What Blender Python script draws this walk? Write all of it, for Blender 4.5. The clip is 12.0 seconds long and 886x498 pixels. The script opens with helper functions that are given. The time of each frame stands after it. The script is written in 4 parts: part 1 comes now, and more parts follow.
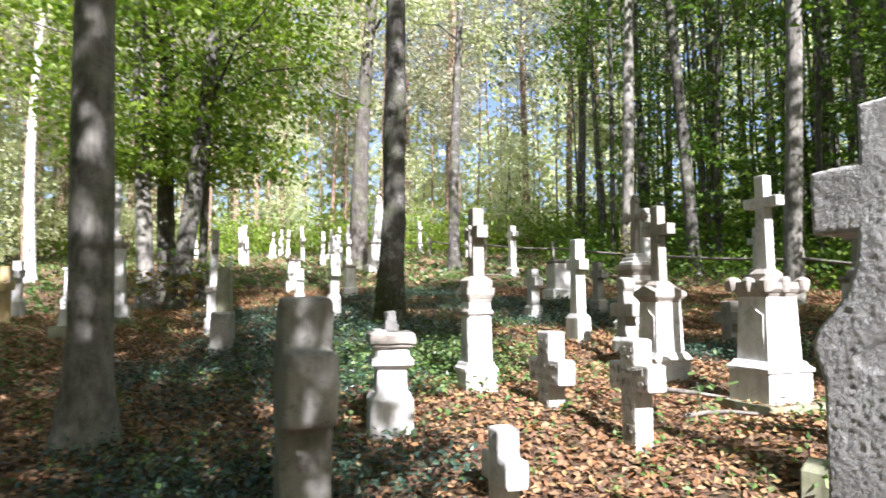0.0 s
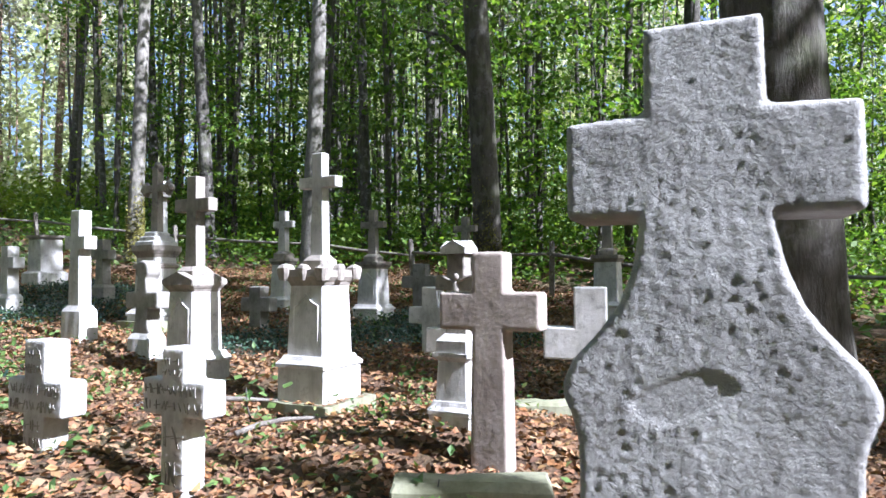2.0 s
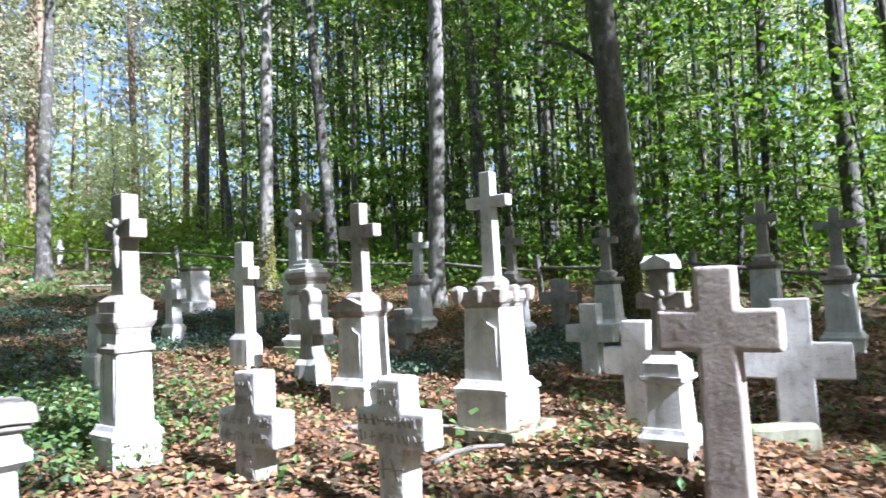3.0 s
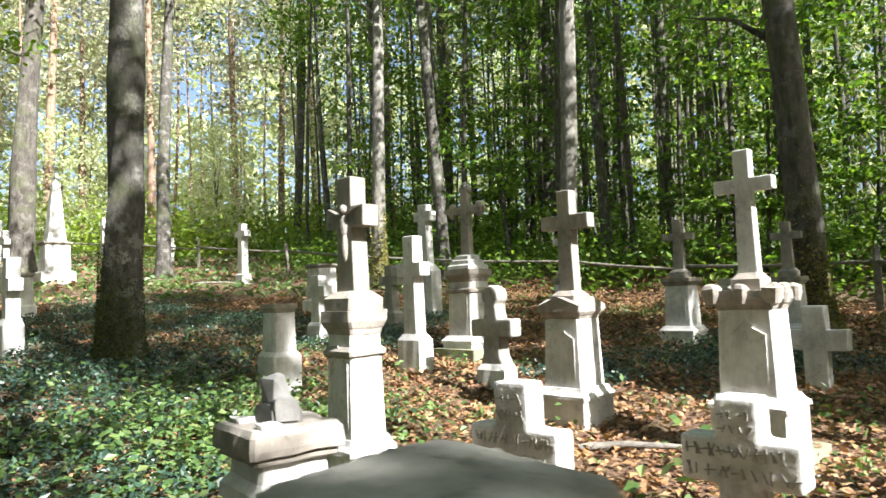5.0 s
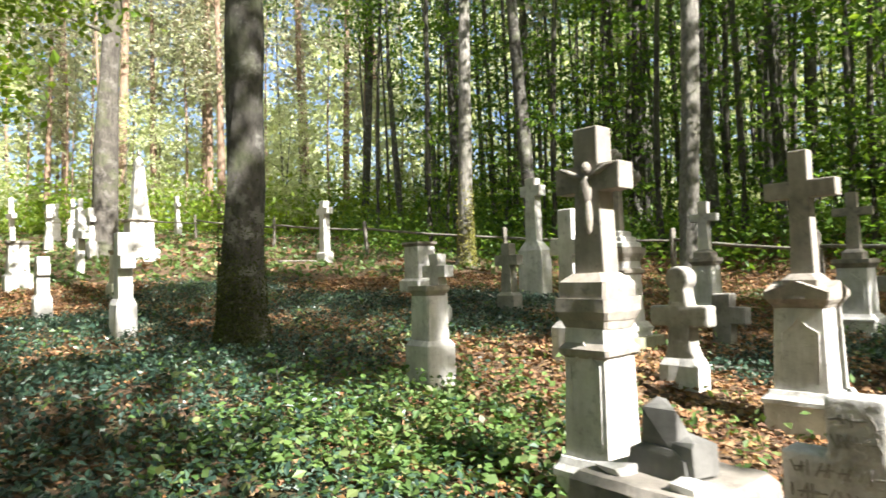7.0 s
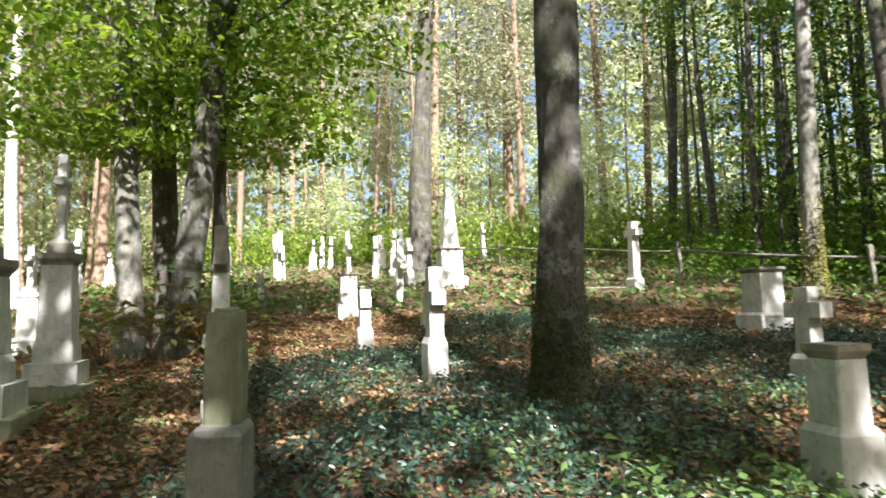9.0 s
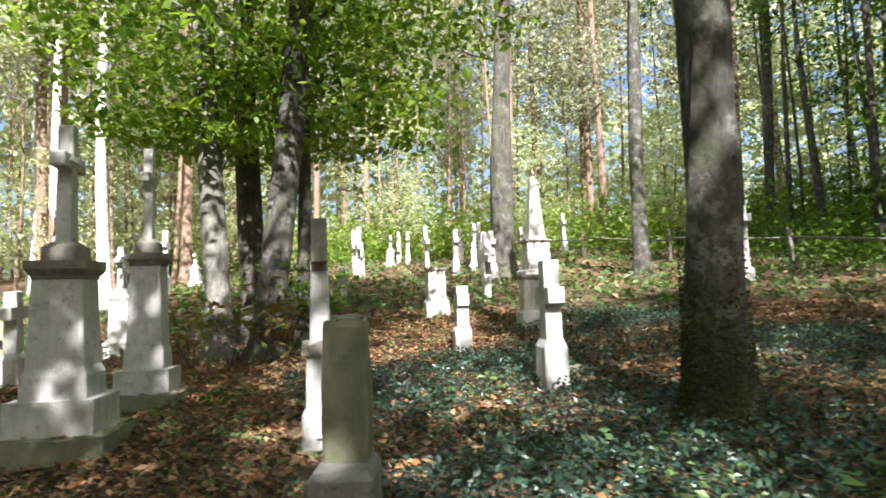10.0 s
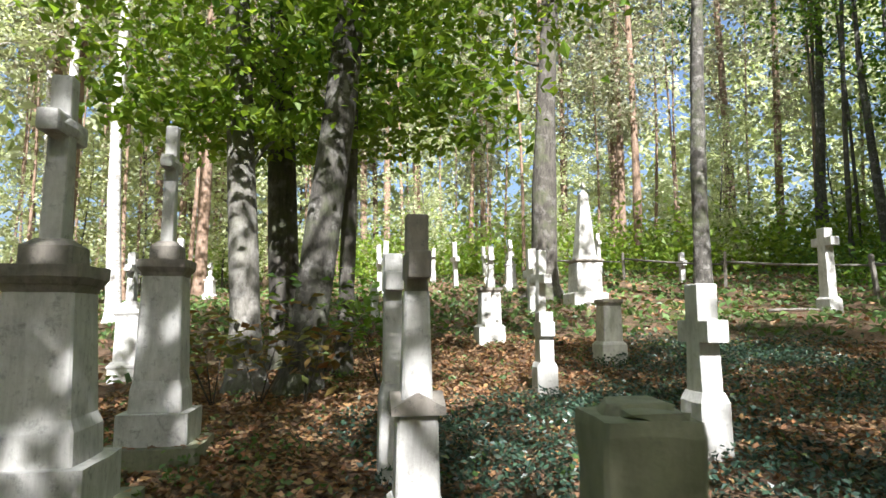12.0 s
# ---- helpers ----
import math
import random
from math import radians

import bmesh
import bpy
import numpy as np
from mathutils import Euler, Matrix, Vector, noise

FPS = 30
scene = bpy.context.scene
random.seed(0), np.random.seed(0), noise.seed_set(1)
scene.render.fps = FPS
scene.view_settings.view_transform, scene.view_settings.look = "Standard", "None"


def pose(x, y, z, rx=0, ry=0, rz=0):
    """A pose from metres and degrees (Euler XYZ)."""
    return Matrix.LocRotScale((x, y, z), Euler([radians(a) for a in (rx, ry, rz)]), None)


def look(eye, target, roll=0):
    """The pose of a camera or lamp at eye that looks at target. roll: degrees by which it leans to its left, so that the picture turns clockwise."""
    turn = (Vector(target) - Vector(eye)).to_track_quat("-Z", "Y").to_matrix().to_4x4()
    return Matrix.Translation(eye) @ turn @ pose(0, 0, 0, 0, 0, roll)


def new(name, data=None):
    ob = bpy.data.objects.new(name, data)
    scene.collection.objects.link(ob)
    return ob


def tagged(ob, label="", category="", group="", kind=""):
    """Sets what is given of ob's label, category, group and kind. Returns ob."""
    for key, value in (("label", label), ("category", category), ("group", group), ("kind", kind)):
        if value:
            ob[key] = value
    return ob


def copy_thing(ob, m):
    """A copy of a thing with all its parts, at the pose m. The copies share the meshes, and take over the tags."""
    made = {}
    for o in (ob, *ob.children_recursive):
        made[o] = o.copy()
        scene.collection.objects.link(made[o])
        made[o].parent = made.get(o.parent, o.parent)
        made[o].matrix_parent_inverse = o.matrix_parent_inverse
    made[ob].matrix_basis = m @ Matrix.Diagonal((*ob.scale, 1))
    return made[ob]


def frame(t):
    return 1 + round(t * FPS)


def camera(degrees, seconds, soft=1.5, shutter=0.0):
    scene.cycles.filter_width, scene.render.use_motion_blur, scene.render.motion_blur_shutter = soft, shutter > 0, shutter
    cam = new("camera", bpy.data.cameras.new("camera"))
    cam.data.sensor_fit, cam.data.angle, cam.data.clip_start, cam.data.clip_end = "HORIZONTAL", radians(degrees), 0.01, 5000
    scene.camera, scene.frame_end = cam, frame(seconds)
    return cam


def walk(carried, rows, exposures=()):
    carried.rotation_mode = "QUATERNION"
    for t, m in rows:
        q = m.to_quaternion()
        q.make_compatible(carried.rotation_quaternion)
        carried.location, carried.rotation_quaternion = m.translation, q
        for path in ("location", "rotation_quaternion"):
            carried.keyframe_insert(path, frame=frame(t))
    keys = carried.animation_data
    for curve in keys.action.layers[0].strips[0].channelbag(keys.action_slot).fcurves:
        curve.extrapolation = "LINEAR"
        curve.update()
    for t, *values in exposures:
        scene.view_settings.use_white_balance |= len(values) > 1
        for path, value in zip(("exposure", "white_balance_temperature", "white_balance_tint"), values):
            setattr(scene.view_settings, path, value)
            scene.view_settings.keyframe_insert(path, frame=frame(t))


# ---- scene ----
cam = camera(68.9, 12.0, soft=1.5, shutter=0.3)
PATH = [
    (0, (0.452, 0.485, 1.34), (0.169, 2.459, 1.494), 0.0),
    (0.5, (0.449, 0.828, 1.387), (0.445, 2.824, 1.504), 0.9),
    (1, (0.39, 1.099, 1.372), (0.77, 3.057, 1.52), 1.6),
    (1.5, (0.349, 1.358, 1.393), (1.119, 3.203, 1.457), 0.5),
    (2, (0.356, 1.586, 1.412), (1.478, 3.239, 1.501), -0.3),
    (2.5, (0.176, 1.747, 1.435), (1.165, 3.476, 1.608), -0.2),
    (3, (-0.05, 2.0, 1.462), (0.809, 3.8, 1.605), -2.5),
    (3.5, (-0.195, 2.235, 1.469), (0.535, 4.087, 1.659), -0.5),
    (5.5, (-1.03, 3.234, 1.502), (-0.387, 5.123, 1.638), -2.2),
    (6, (-1.209, 3.497, 1.513), (-0.49, 5.359, 1.631), -0.2),
    (6.5, (-1.412, 3.752, 1.555), (-0.746, 5.637, 1.604), -2.2),
    (7, (-1.501, 3.998, 1.541), (-0.996, 5.931, 1.634), -1.5),
    (7.5, (-1.517, 4.302, 1.593), (-1.235, 6.282, 1.588), -0.6),
    (9.5, (-1.922, 5.412, 1.755), (-2.428, 7.335, 1.965), -1.0),
    (10, (-2.229, 5.714, 1.779), (-2.823, 7.616, 1.942), -1.8),
    (10.5, (-2.482, 5.945, 1.788), (-3.25, 7.779, 2.007), -2.3),
    (11, (-2.759, 6.251, 1.824), (-3.583, 8.063, 2.022), -0.0),
    (11.5, (-3.085, 6.631, 1.845), (-3.775, 8.497, 2.052), 1.4),
    (12, (-3.332, 6.867, 1.878), (-3.952, 8.756, 2.099), -0.1),
]
walk(cam, [(t, look(eye, target, roll)) for t, eye, target, roll in PATH], exposures=[(0.0, 2.05, 5800, 18), (1.5, 1.97, 5400, 19), (3.7, 2.22, 5150, 16), (5.5, 2.15, 6300, 10), (7.5, 2.15, 6350, 10), (9.5, 1.95, 6050, 11), (12.0, 1.75, 5950, 11)])

# ---- light: a sun behind the walker's right shoulder, over an autumn wood ----
SUN_AZ = math.atan2(0.46, -0.888)      # from +y towards +x
SUN_EL = radians(40)
world = bpy.data.worlds.new("sky")
scene.world = world
world.use_nodes = True
wn, wl = world.node_tree.nodes, world.node_tree.links
sky = wn.new("ShaderNodeTexSky")
sky.sky_type = "NISHITA"
sky.sun_disc = False
sky.sun_elevation = SUN_EL
sky.sun_rotation = SUN_AZ
sky.dust_density = 4.5
wn["Background"].inputs["Strength"].default_value = 0.065
wl.new(sky.outputs[0], wn["Background"].inputs["Color"])
sun_data = bpy.data.lights.new("sun", "SUN")
sun_data.energy, sun_data.angle, sun_data.color = 5.0, radians(0.5), (1.0, 0.95, 0.87)
sun = new("sun", sun_data)
sun_dir = Vector((math.sin(SUN_AZ) * math.cos(SUN_EL), math.cos(SUN_AZ) * math.cos(SUN_EL), math.sin(SUN_EL)))
sun.matrix_world = look(sun_dir * 60, (0, 0, 0))


# ---- materials ----
def material(name, build):
    m = bpy.data.materials.new(name)
    m.use_nodes = True
    n, l = m.node_tree.nodes, m.node_tree.links
    build(n, l, n["Principled BSDF"])
    return m


def tex_noise(n, l, scale, detail=6, rough=0.6, source="Object", stretch=None):
    c = n.new("ShaderNodeTexCoord")
    t = n.new("ShaderNodeTexNoise")
    t.inputs["Scale"].default_value, t.inputs["Detail"].default_value, t.inputs["Roughness"].default_value = scale, detail, rough
    out = c.outputs[source]
    if stretch:
        mp = n.new("ShaderNodeMapping")
        mp.inputs["Scale"].default_value = stretch
        l.new(out, mp.inputs["Vector"])
        out = mp.outputs["Vector"]
    l.new(out, t.inputs["Vector"])
    return t


def ramp(n, l, fac, stops):
    r = n.new("ShaderNodeValToRGB")
    e = r.color_ramp.elements
    while len(e) < len(stops):
        e.new(0.5)
    for el, (p, c) in zip(e, stops):
        el.position, el.color = p, (*c, 1)
    l.new(fac, r.inputs["Fac"])
    return r.outputs["Color"]


def mix(n, l, kind, fac, a, b):
    m = n.new("ShaderNodeMix")
    m.data_type, m.blend_type = "RGBA", kind
    for sock, v in ((m.inputs["Factor"], fac), (m.inputs["A"], a), (m.inputs["B"], b)):
        if isinstance(v, (int, float)):
            sock.default_value = v
        elif isinstance(v, tuple):
            sock.default_value = (*v, 1)
        else:
            l.new(v, sock)
    return m.outputs["Result"]


def bump(n, l, bsdf, height, strength, distance):
    b = n.new("ShaderNodeBump")
    b.inputs["Strength"].default_value, b.inputs["Distance"].default_value = strength, distance
    l.new(height, b.inputs["Height"])
    l.new(b.outputs["Normal"], bsdf.inputs["Normal"])


def stone(light, dark, lichen, moss, grain=60, relief=0.004):
    """Weathered limestone: pale render, grey blotches, streaks, black lichen and a little moss."""
    def build(n, l, b):
        big = tex_noise(n, l, 3.2, 5, 0.65)
        base = ramp(n, l, big.outputs["Fac"], [(0.30, dark), (0.62, light)])
        streak = tex_noise(n, l, 6.0, 6, 0.7, stretch=(2.2, 2.2, 0.45))
        s = ramp(n, l, streak.outputs["Fac"], [(0.36, (0.55, 0.53, 0.50)), (0.58, (1, 1, 1))])
        base = mix(n, l, "MULTIPLY", 0.5, base, s)
        spots = tex_noise(n, l, 14.0, 8, 0.75)
        f = ramp(n, l, spots.outputs["Fac"], [(0.54, (0, 0, 0)), (0.66, (1, 1, 1))])
        base = mix(n, l, "MIX", mix(n, l, "MULTIPLY", 1.0, f, (lichen,) * 3), base, (0.10, 0.095, 0.085))
        green = tex_noise(n, l, 2.1, 6, 0.7)
        f2 = ramp(n, l, green.outputs["Fac"], [(0.56, (0, 0, 0)), (0.72, (1, 1, 1))])
        base = mix(n, l, "MIX", mix(n, l, "MULTIPLY", 1.0, f2, (moss,) * 3), base, (0.16, 0.17, 0.06))
        l.new(base, b.inputs["Base Color"])
        b.inputs["Roughness"].default_value = 0.92
        fine = tex_noise(n, l, grain, 8, 0.7)
        bump(n, l, b, fine.outputs["Fac"], 0.8, relief)
    return build


STONE = material("pale_limestone", stone((0.61, 0.60, 0.58), (0.38, 0.37, 0.35), 0.5, 0.22))
STONE_WHITE = material("whitewashed_stone", stone((0.66, 0.65, 0.63), (0.46, 0.45, 0.43), 0.35, 0.08))
STONE_DARK = material("dark_lichened_stone", stone((0.33, 0.315, 0.285), (0.17, 0.16, 0.14), 0.75, 0.4))
STONE_BROWN = material("brown_sandstone", stone((0.42, 0.36, 0.32), (0.26, 0.21, 0.18), 0.5, 0.2))
STONE_ROUGH = material("rough_hewn_stone", stone((0.52, 0.515, 0.50), (0.29, 0.28, 0.265), 0.22, 0.04, 55, 0.012))
STONE_BLACK = material("blackened_stone", stone((0.20, 0.195, 0.185), (0.08, 0.078, 0.072), 0.5, 0.1))
STONE_MOSSY = material("mossy_stone", stone((0.27, 0.27, 0.19), (0.14, 0.15, 0.08), 0.5, 1.0))
STONE_OCHRE = material("ochre_lichened_stone", stone((0.50, 0.36, 0.15), (0.40, 0.34, 0.26), 0.5, 0.2))
STONE_CAP = material("weathered_cap_stone", stone((0.34, 0.305, 0.265), (0.17, 0.155, 0.135), 0.75, 0.35))


def bark(light, dark, patch, moss=0.0, stretch=(5.0, 5.0, 1.0)):
    def build(n, l, b):
        furrow = tex_noise(n, l, 5.0, 8, 0.7, stretch=stretch)
        base = ramp(n, l, furrow.outputs["Fac"], [(0.36, dark), (0.62, light)])
        lich = tex_noise(n, l, 4.5, 7, 0.7)
        f = ramp(n, l, lich.outputs["Fac"], [(0.53, (0, 0, 0)), (0.60, (1, 1, 1))])
        base = mix(n, l, "MIX", mix(n, l, "MULTIPLY", 1.0, f, (patch,) * 3), base, (0.29, 0.28, 0.26))
        if moss:
            g = tex_noise(n, l, 1.3, 6, 0.7)
            f2 = ramp(n, l, g.outputs["Fac"], [(0.5, (0, 0, 0)), (0.62, (1, 1, 1))])
            base = mix(n, l, "MIX", mix(n, l, "MULTIPLY", 1.0, f2, (moss,) * 3), base, (0.09, 0.12, 0.03))
        l.new(base, b.inputs["Base Color"])
        b.inputs["Roughness"].default_value = 0.95
        bump(n, l, b, furrow.outputs["Fac"], 1.0, 0.03)
    return build


BARK_GREY = material("grey_bark", bark((0.10, 0.092, 0.08), (0.032, 0.029, 0.024), 0.5, 0.35, (3.2, 3.2, 1.5)))
BARK_DARK = material("dark_bark", bark((0.10, 0.09, 0.075), (0.035, 0.03, 0.025), 0.25, 0.3, (2.5, 2.5, 0.7)))
BARK_PINE = material("pine_bark", bark((0.30, 0.20, 0.14), (0.12, 0.085, 0.06), 0.15))
BARK_PALE = material("pale_grey_bark", bark((0.23, 0.215, 0.19), (0.09, 0.083, 0.07), 0.5, 0.2, (3.0, 3.0, 1.3)))
BARK_BIRCH = material("birch_bark", bark((0.75, 0.73, 0.70), (0.22, 0.20, 0.18), 0.3, 0.0, (1.2, 1.2, 4.0)))
WOOD = material("silvered_wood", bark((0.22, 0.20, 0.17), (0.10, 0.088, 0.075), 0.2, 0.1, (2.0, 2.0, 2.0)))


def leafy(colours, translucent=0.45, rough=0.5, through_tint=(1.5, 1.5, 0.7)):
    """Leaves, each with a colour of its own, that let part of the light through."""
    def build(n, l, b):
        g = n.new("ShaderNodeNewGeometry")
        r = n.new("ShaderNodeValToRGB")
        e = r.color_ramp.elements
        while len(e) < len(colours):
            e.new(0.5)
        for i, (el, c) in enumerate(zip(e, colours)):
            el.position, el.color = i / (len(colours) - 1), (*c, 1)
        l.new(g.outputs["Random Per Island"], r.inputs["Fac"])
        col = r.outputs["Color"]
        l.new(col, b.inputs["Base Color"])
        b.inputs["Roughness"].default_value = rough
        if translucent:
            t = n.new("ShaderNodeBsdfTranslucent")
            l.new(mix(n, l, "MULTIPLY", 1.0, col, through_tint), t.inputs["Color"])
            m = n.new("ShaderNodeMixShader")
            m.inputs["Fac"].default_value = translucent
            l.new(b.outputs["BSDF"], m.inputs[1])
            l.new(t.outputs["BSDF"], m.inputs[2])
            l.new(m.outputs["Shader"], n["Material Output"].inputs["Surface"])
    return build


LEAF = material("green_leaves", leafy([(0.035, 0.085, 0.012), (0.08, 0.16, 0.02), (0.13, 0.23, 0.03), (0.19, 0.27, 0.035), (0.06, 0.12, 0.02), (0.10, 0.19, 0.025)], 0.5))
# lighter than LEAF: part of the sun on these leaves is in the colour
LEAF_BRIGHT = material("bright_maple_leaves", leafy([(0.10, 0.18, 0.02), (0.17, 0.26, 0.03), (0.18, 0.27, 0.035), (0.25, 0.32, 0.05), (0.08, 0.14, 0.02)], 0.55))
LEAF_DARK = material("dark_green_leaves", leafy([(0.03, 0.07, 0.014), (0.075, 0.14, 0.02), (0.13, 0.21, 0.03), (0.04, 0.085, 0.016)], 0.55))
# far paler than real leaves: overexposed sun and haze are put into the colour
LEAF_SUN_PALED = material("leaves_paled_for_sun_glare", leafy([(0.30, 0.35, 0.15), (0.40, 0.44, 0.25), (0.50, 0.52, 0.37), (0.25, 0.29, 0.14)], 0.5, 0.5, (1.5, 1.5, 1.1)))
# needles whitened in colour to give the blown-out sunlight on the pines
NEEDLES = material("sun_paled_pine_needles", leafy([(0.19, 0.22, 0.12), (0.30, 0.31, 0.21), (0.40, 0.40, 0.31), (0.30, 0.26, 0.20)], 0.45, 0.5, (1.4, 1.4, 1.1)))
LITTER = material("fallen_leaves", leafy([(0.17, 0.085, 0.042), (0.25, 0.12, 0.055), (0.32, 0.19, 0.095), (0.13, 0.07, 0.04), (0.34, 0.23, 0.12), (0.10, 0.058, 0.035), (0.29, 0.13, 0.05), (0.26, 0.165, 0.06), (0.16, 0.082, 0.045), (0.07, 0.045, 0.03)], 0.1, 0.75))
# bluish base colour carries some of the sheen of reflected sky
IVY = material("periwinkle_leaves", leafy([(0.018, 0.04, 0.03), (0.026, 0.054, 0.038), (0.036, 0.072, 0.045), (0.05, 0.09, 0.05)], 0.06, 0.38))
HERB = material("woodland_herbs", leafy([(0.05, 0.11, 0.028), (0.085, 0.155, 0.04), (0.13, 0.20, 0.055), (0.045, 0.09, 0.025), (0.19, 0.22, 0.08)], 0.3, 0.5))


def soil(n, l, b):
    a = tex_noise(n, l, 0.9, 8, 0.7)
    c = tex_noise(n, l, 16.0, 8, 0.75)
    base = ramp(n, l, c.outputs["Fac"], [(0.30, (0.035, 0.026, 0.018)), (0.5, (0.13, 0.075, 0.042)), (0.7, (0.24, 0.14, 0.075))])
    green = ramp(n, l, a.outputs["Fac"], [(0.46, (1, 1, 1)), (0.62, (0.42, 0.62, 0.35))])
    l.new(mix(n, l, "MULTIPLY", 1.0, base, green), b.inputs["Base Color"])
    b.inputs["Roughness"].default_value = 1.0
    bump(n, l, b, c.outputs["Fac"], 1.0, 0.05)


SOIL = material("forest_floor", soil)


# ---- mesh helpers ----
def mesh_object(name, verts, faces, mat, smooth=False):
    """One mesh from arrays; faces all have the same number of corners."""
    verts, faces = np.asarray(verts, dtype=np.float32), np.asarray(faces, dtype=np.int32)
    me = bpy.data.meshes.new(name)
    k = faces.shape[1]
    me.vertices.add(len(verts))
    me.vertices.foreach_set("co", verts.ravel())
    me.loops.add(faces.size)
    me.loops.foreach_set("vertex_index", faces.ravel())
    me.polygons.add(len(faces))
    me.polygons.foreach_set("loop_start", np.arange(0, faces.size, k, dtype=np.int32))
    me.polygons.foreach_set("use_smooth", np.full(len(faces), smooth))
    me.update(calc_edges=True)
    me.validate()
    me.materials.append(mat)
    return new(name, me)


def part(name, bm, mat, parent, label=""):
    """A bmesh as one mesh object under a thing or a part."""
    if isinstance(bm, bpy.types.Mesh):
        me = bm
    else:
        bmesh.ops.recalc_face_normals(bm, faces=bm.faces)
        me = bpy.data.meshes.new(name)
        bm.to_mesh(me)
        bm.free()
    me.materials.clear()
    me.materials.append(mat)
    ob = new(name, me)
    ob.parent = parent
    if label:
        ob["label"] = label
    return ob


def thing(name, m, label, category, group=""):
    ob = new(name)
    ob.matrix_world = m
    ob.empty_display_size = 0.1
    return tagged(ob, label, category, group)


def ground_z(x, y):
    """The height of the cemetery's ground: it climbs gently ahead, and more steeply behind the fence."""
    z = 0.33 + 0.1 * (np.clip(y, -12, 40) - 5)
    z = z + 0.03 * np.clip(y - 15, 0, 20) + 0.05 * np.clip(x - 4, 0, 6)
    b = np.clip(fence_side(x, y) - 0.4, 0, 12)
    z = z + (0.22 * np.minimum(b, 3.5) + 0.08 * np.maximum(b - 3.5, 0)) * np.clip((22 - y) / 8, 0.12, 1)
    z = z + 0.25 * np.exp(-((x - 2.75) ** 2 + (y - 4.7) ** 2) / 0.8)
    z = z + 0.20 * np.exp(-((x + 2.6) ** 2 + (y - 8.8) ** 2) / 0.9)
    z = z + 0.035 * np.sin(1.3 * x + 0.7 * y) * np.sin(0.9 * y - 0.5 * x) + 0.02 * np.sin(3.1 * x + 1.0) * np.sin(2.7 * y)
    return z


def fence_side(x, y):
    """How far a place lies behind the line of the fence on the slope's side."""
    return (x - 6.9) * 0.82 + (y - 13.0) * 0.50 + 0.06 * np.clip(12 - y, 0, 12) ** 1.2 * -0.4


def gz(x, y):
    return float(ground_z(np.float64(x), np.float64(y)))


def wobble(co, amp, freq):
    v = Vector(co) * freq
    return Vector(co) + noise.noise_vector(v) * amp


def stack(bm, rings, chamfer=0.012, cuts=2, rough=0.003, seed=0.0):
    """A square stone turned from rings (half width, half depth, height), with chamfered corners and worn edges."""
    prev = None
    first = None
    for hx, hy, z in rings:
        c = min(chamfer, 0.4 * min(hx, hy))
        corner = [(hx - c, -hy), (hx, -hy + c), (hx, hy - c), (hx - c, hy), (-hx + c, hy), (-hx, hy - c), (-hx, -hy + c), (-hx + c, -hy)]
        ring = []
        for i, (x, y) in enumerate(corner):
            nx, ny = corner[(i + 1) % 8]
            k = cuts if i % 2 else 1
            for j in range(k):
                f = j / k
                p = Vector((x + (nx - x) * f, y + (ny - y) * f, z))
                d = noise.noise_vector((p + Vector((seed, seed * 1.7, 0))) * 9.0) * rough
                ring.append(bm.verts.new(p + d))
        if prev:
            m = len(ring)
            for i in range(m):
                bm.faces.new((prev[i], prev[(i + 1) % m], ring[(i + 1) % m], ring[i]))
        else:
            first = ring
        prev = ring
    bm.faces.new(prev)
    bm.faces.new(first[::-1])
    return bm


def turned(rings, **kw):
    return stack(bmesh.new(), rings, **kw)


def silhouette(profile, thick, bevel=0.012, y0=0.0, segments=2):
    """A stone sawn from one symmetrical outline (half width, height from foot to top), with rounded edges."""
    bm = bmesh.new()
    pts = [(w, z) for w, z in profile] + [(-w, z) for w, z in reversed(profile)]
    front = [bm.verts.new((x, y0 - thick / 2, z)) for x, z in pts]
    back = [bm.verts.new((x, y0 + thick / 2, z)) for x, z in pts]
    bm.faces.new(front)
    bm.faces.new(back[::-1])
    n = len(pts)
    for i in range(n):
        bm.faces.new((front[(i + 1) % n], front[i], back[i], back[(i + 1) % n]))
    bmesh.ops.recalc_face_normals(bm, faces=bm.faces)
    if bevel:
        bmesh.ops.bevel(bm, geom=list(bm.edges), offset=bevel, segments=segments, profile=0.6, affect="EDGES")
    return bm


def cross_profile(h, arm, shaft, arm_z, arm_h, foot=None, top=None):
    """Half outline of a Latin cross of height h."""
    foot, top = foot or shaft, top or shaft
    return [(foot / 2, 0), (shaft / 2, arm_z), (arm / 2, arm_z), (arm / 2, arm_z + arm_h), (top / 2, arm_z + arm_h), (top / 2, h)]


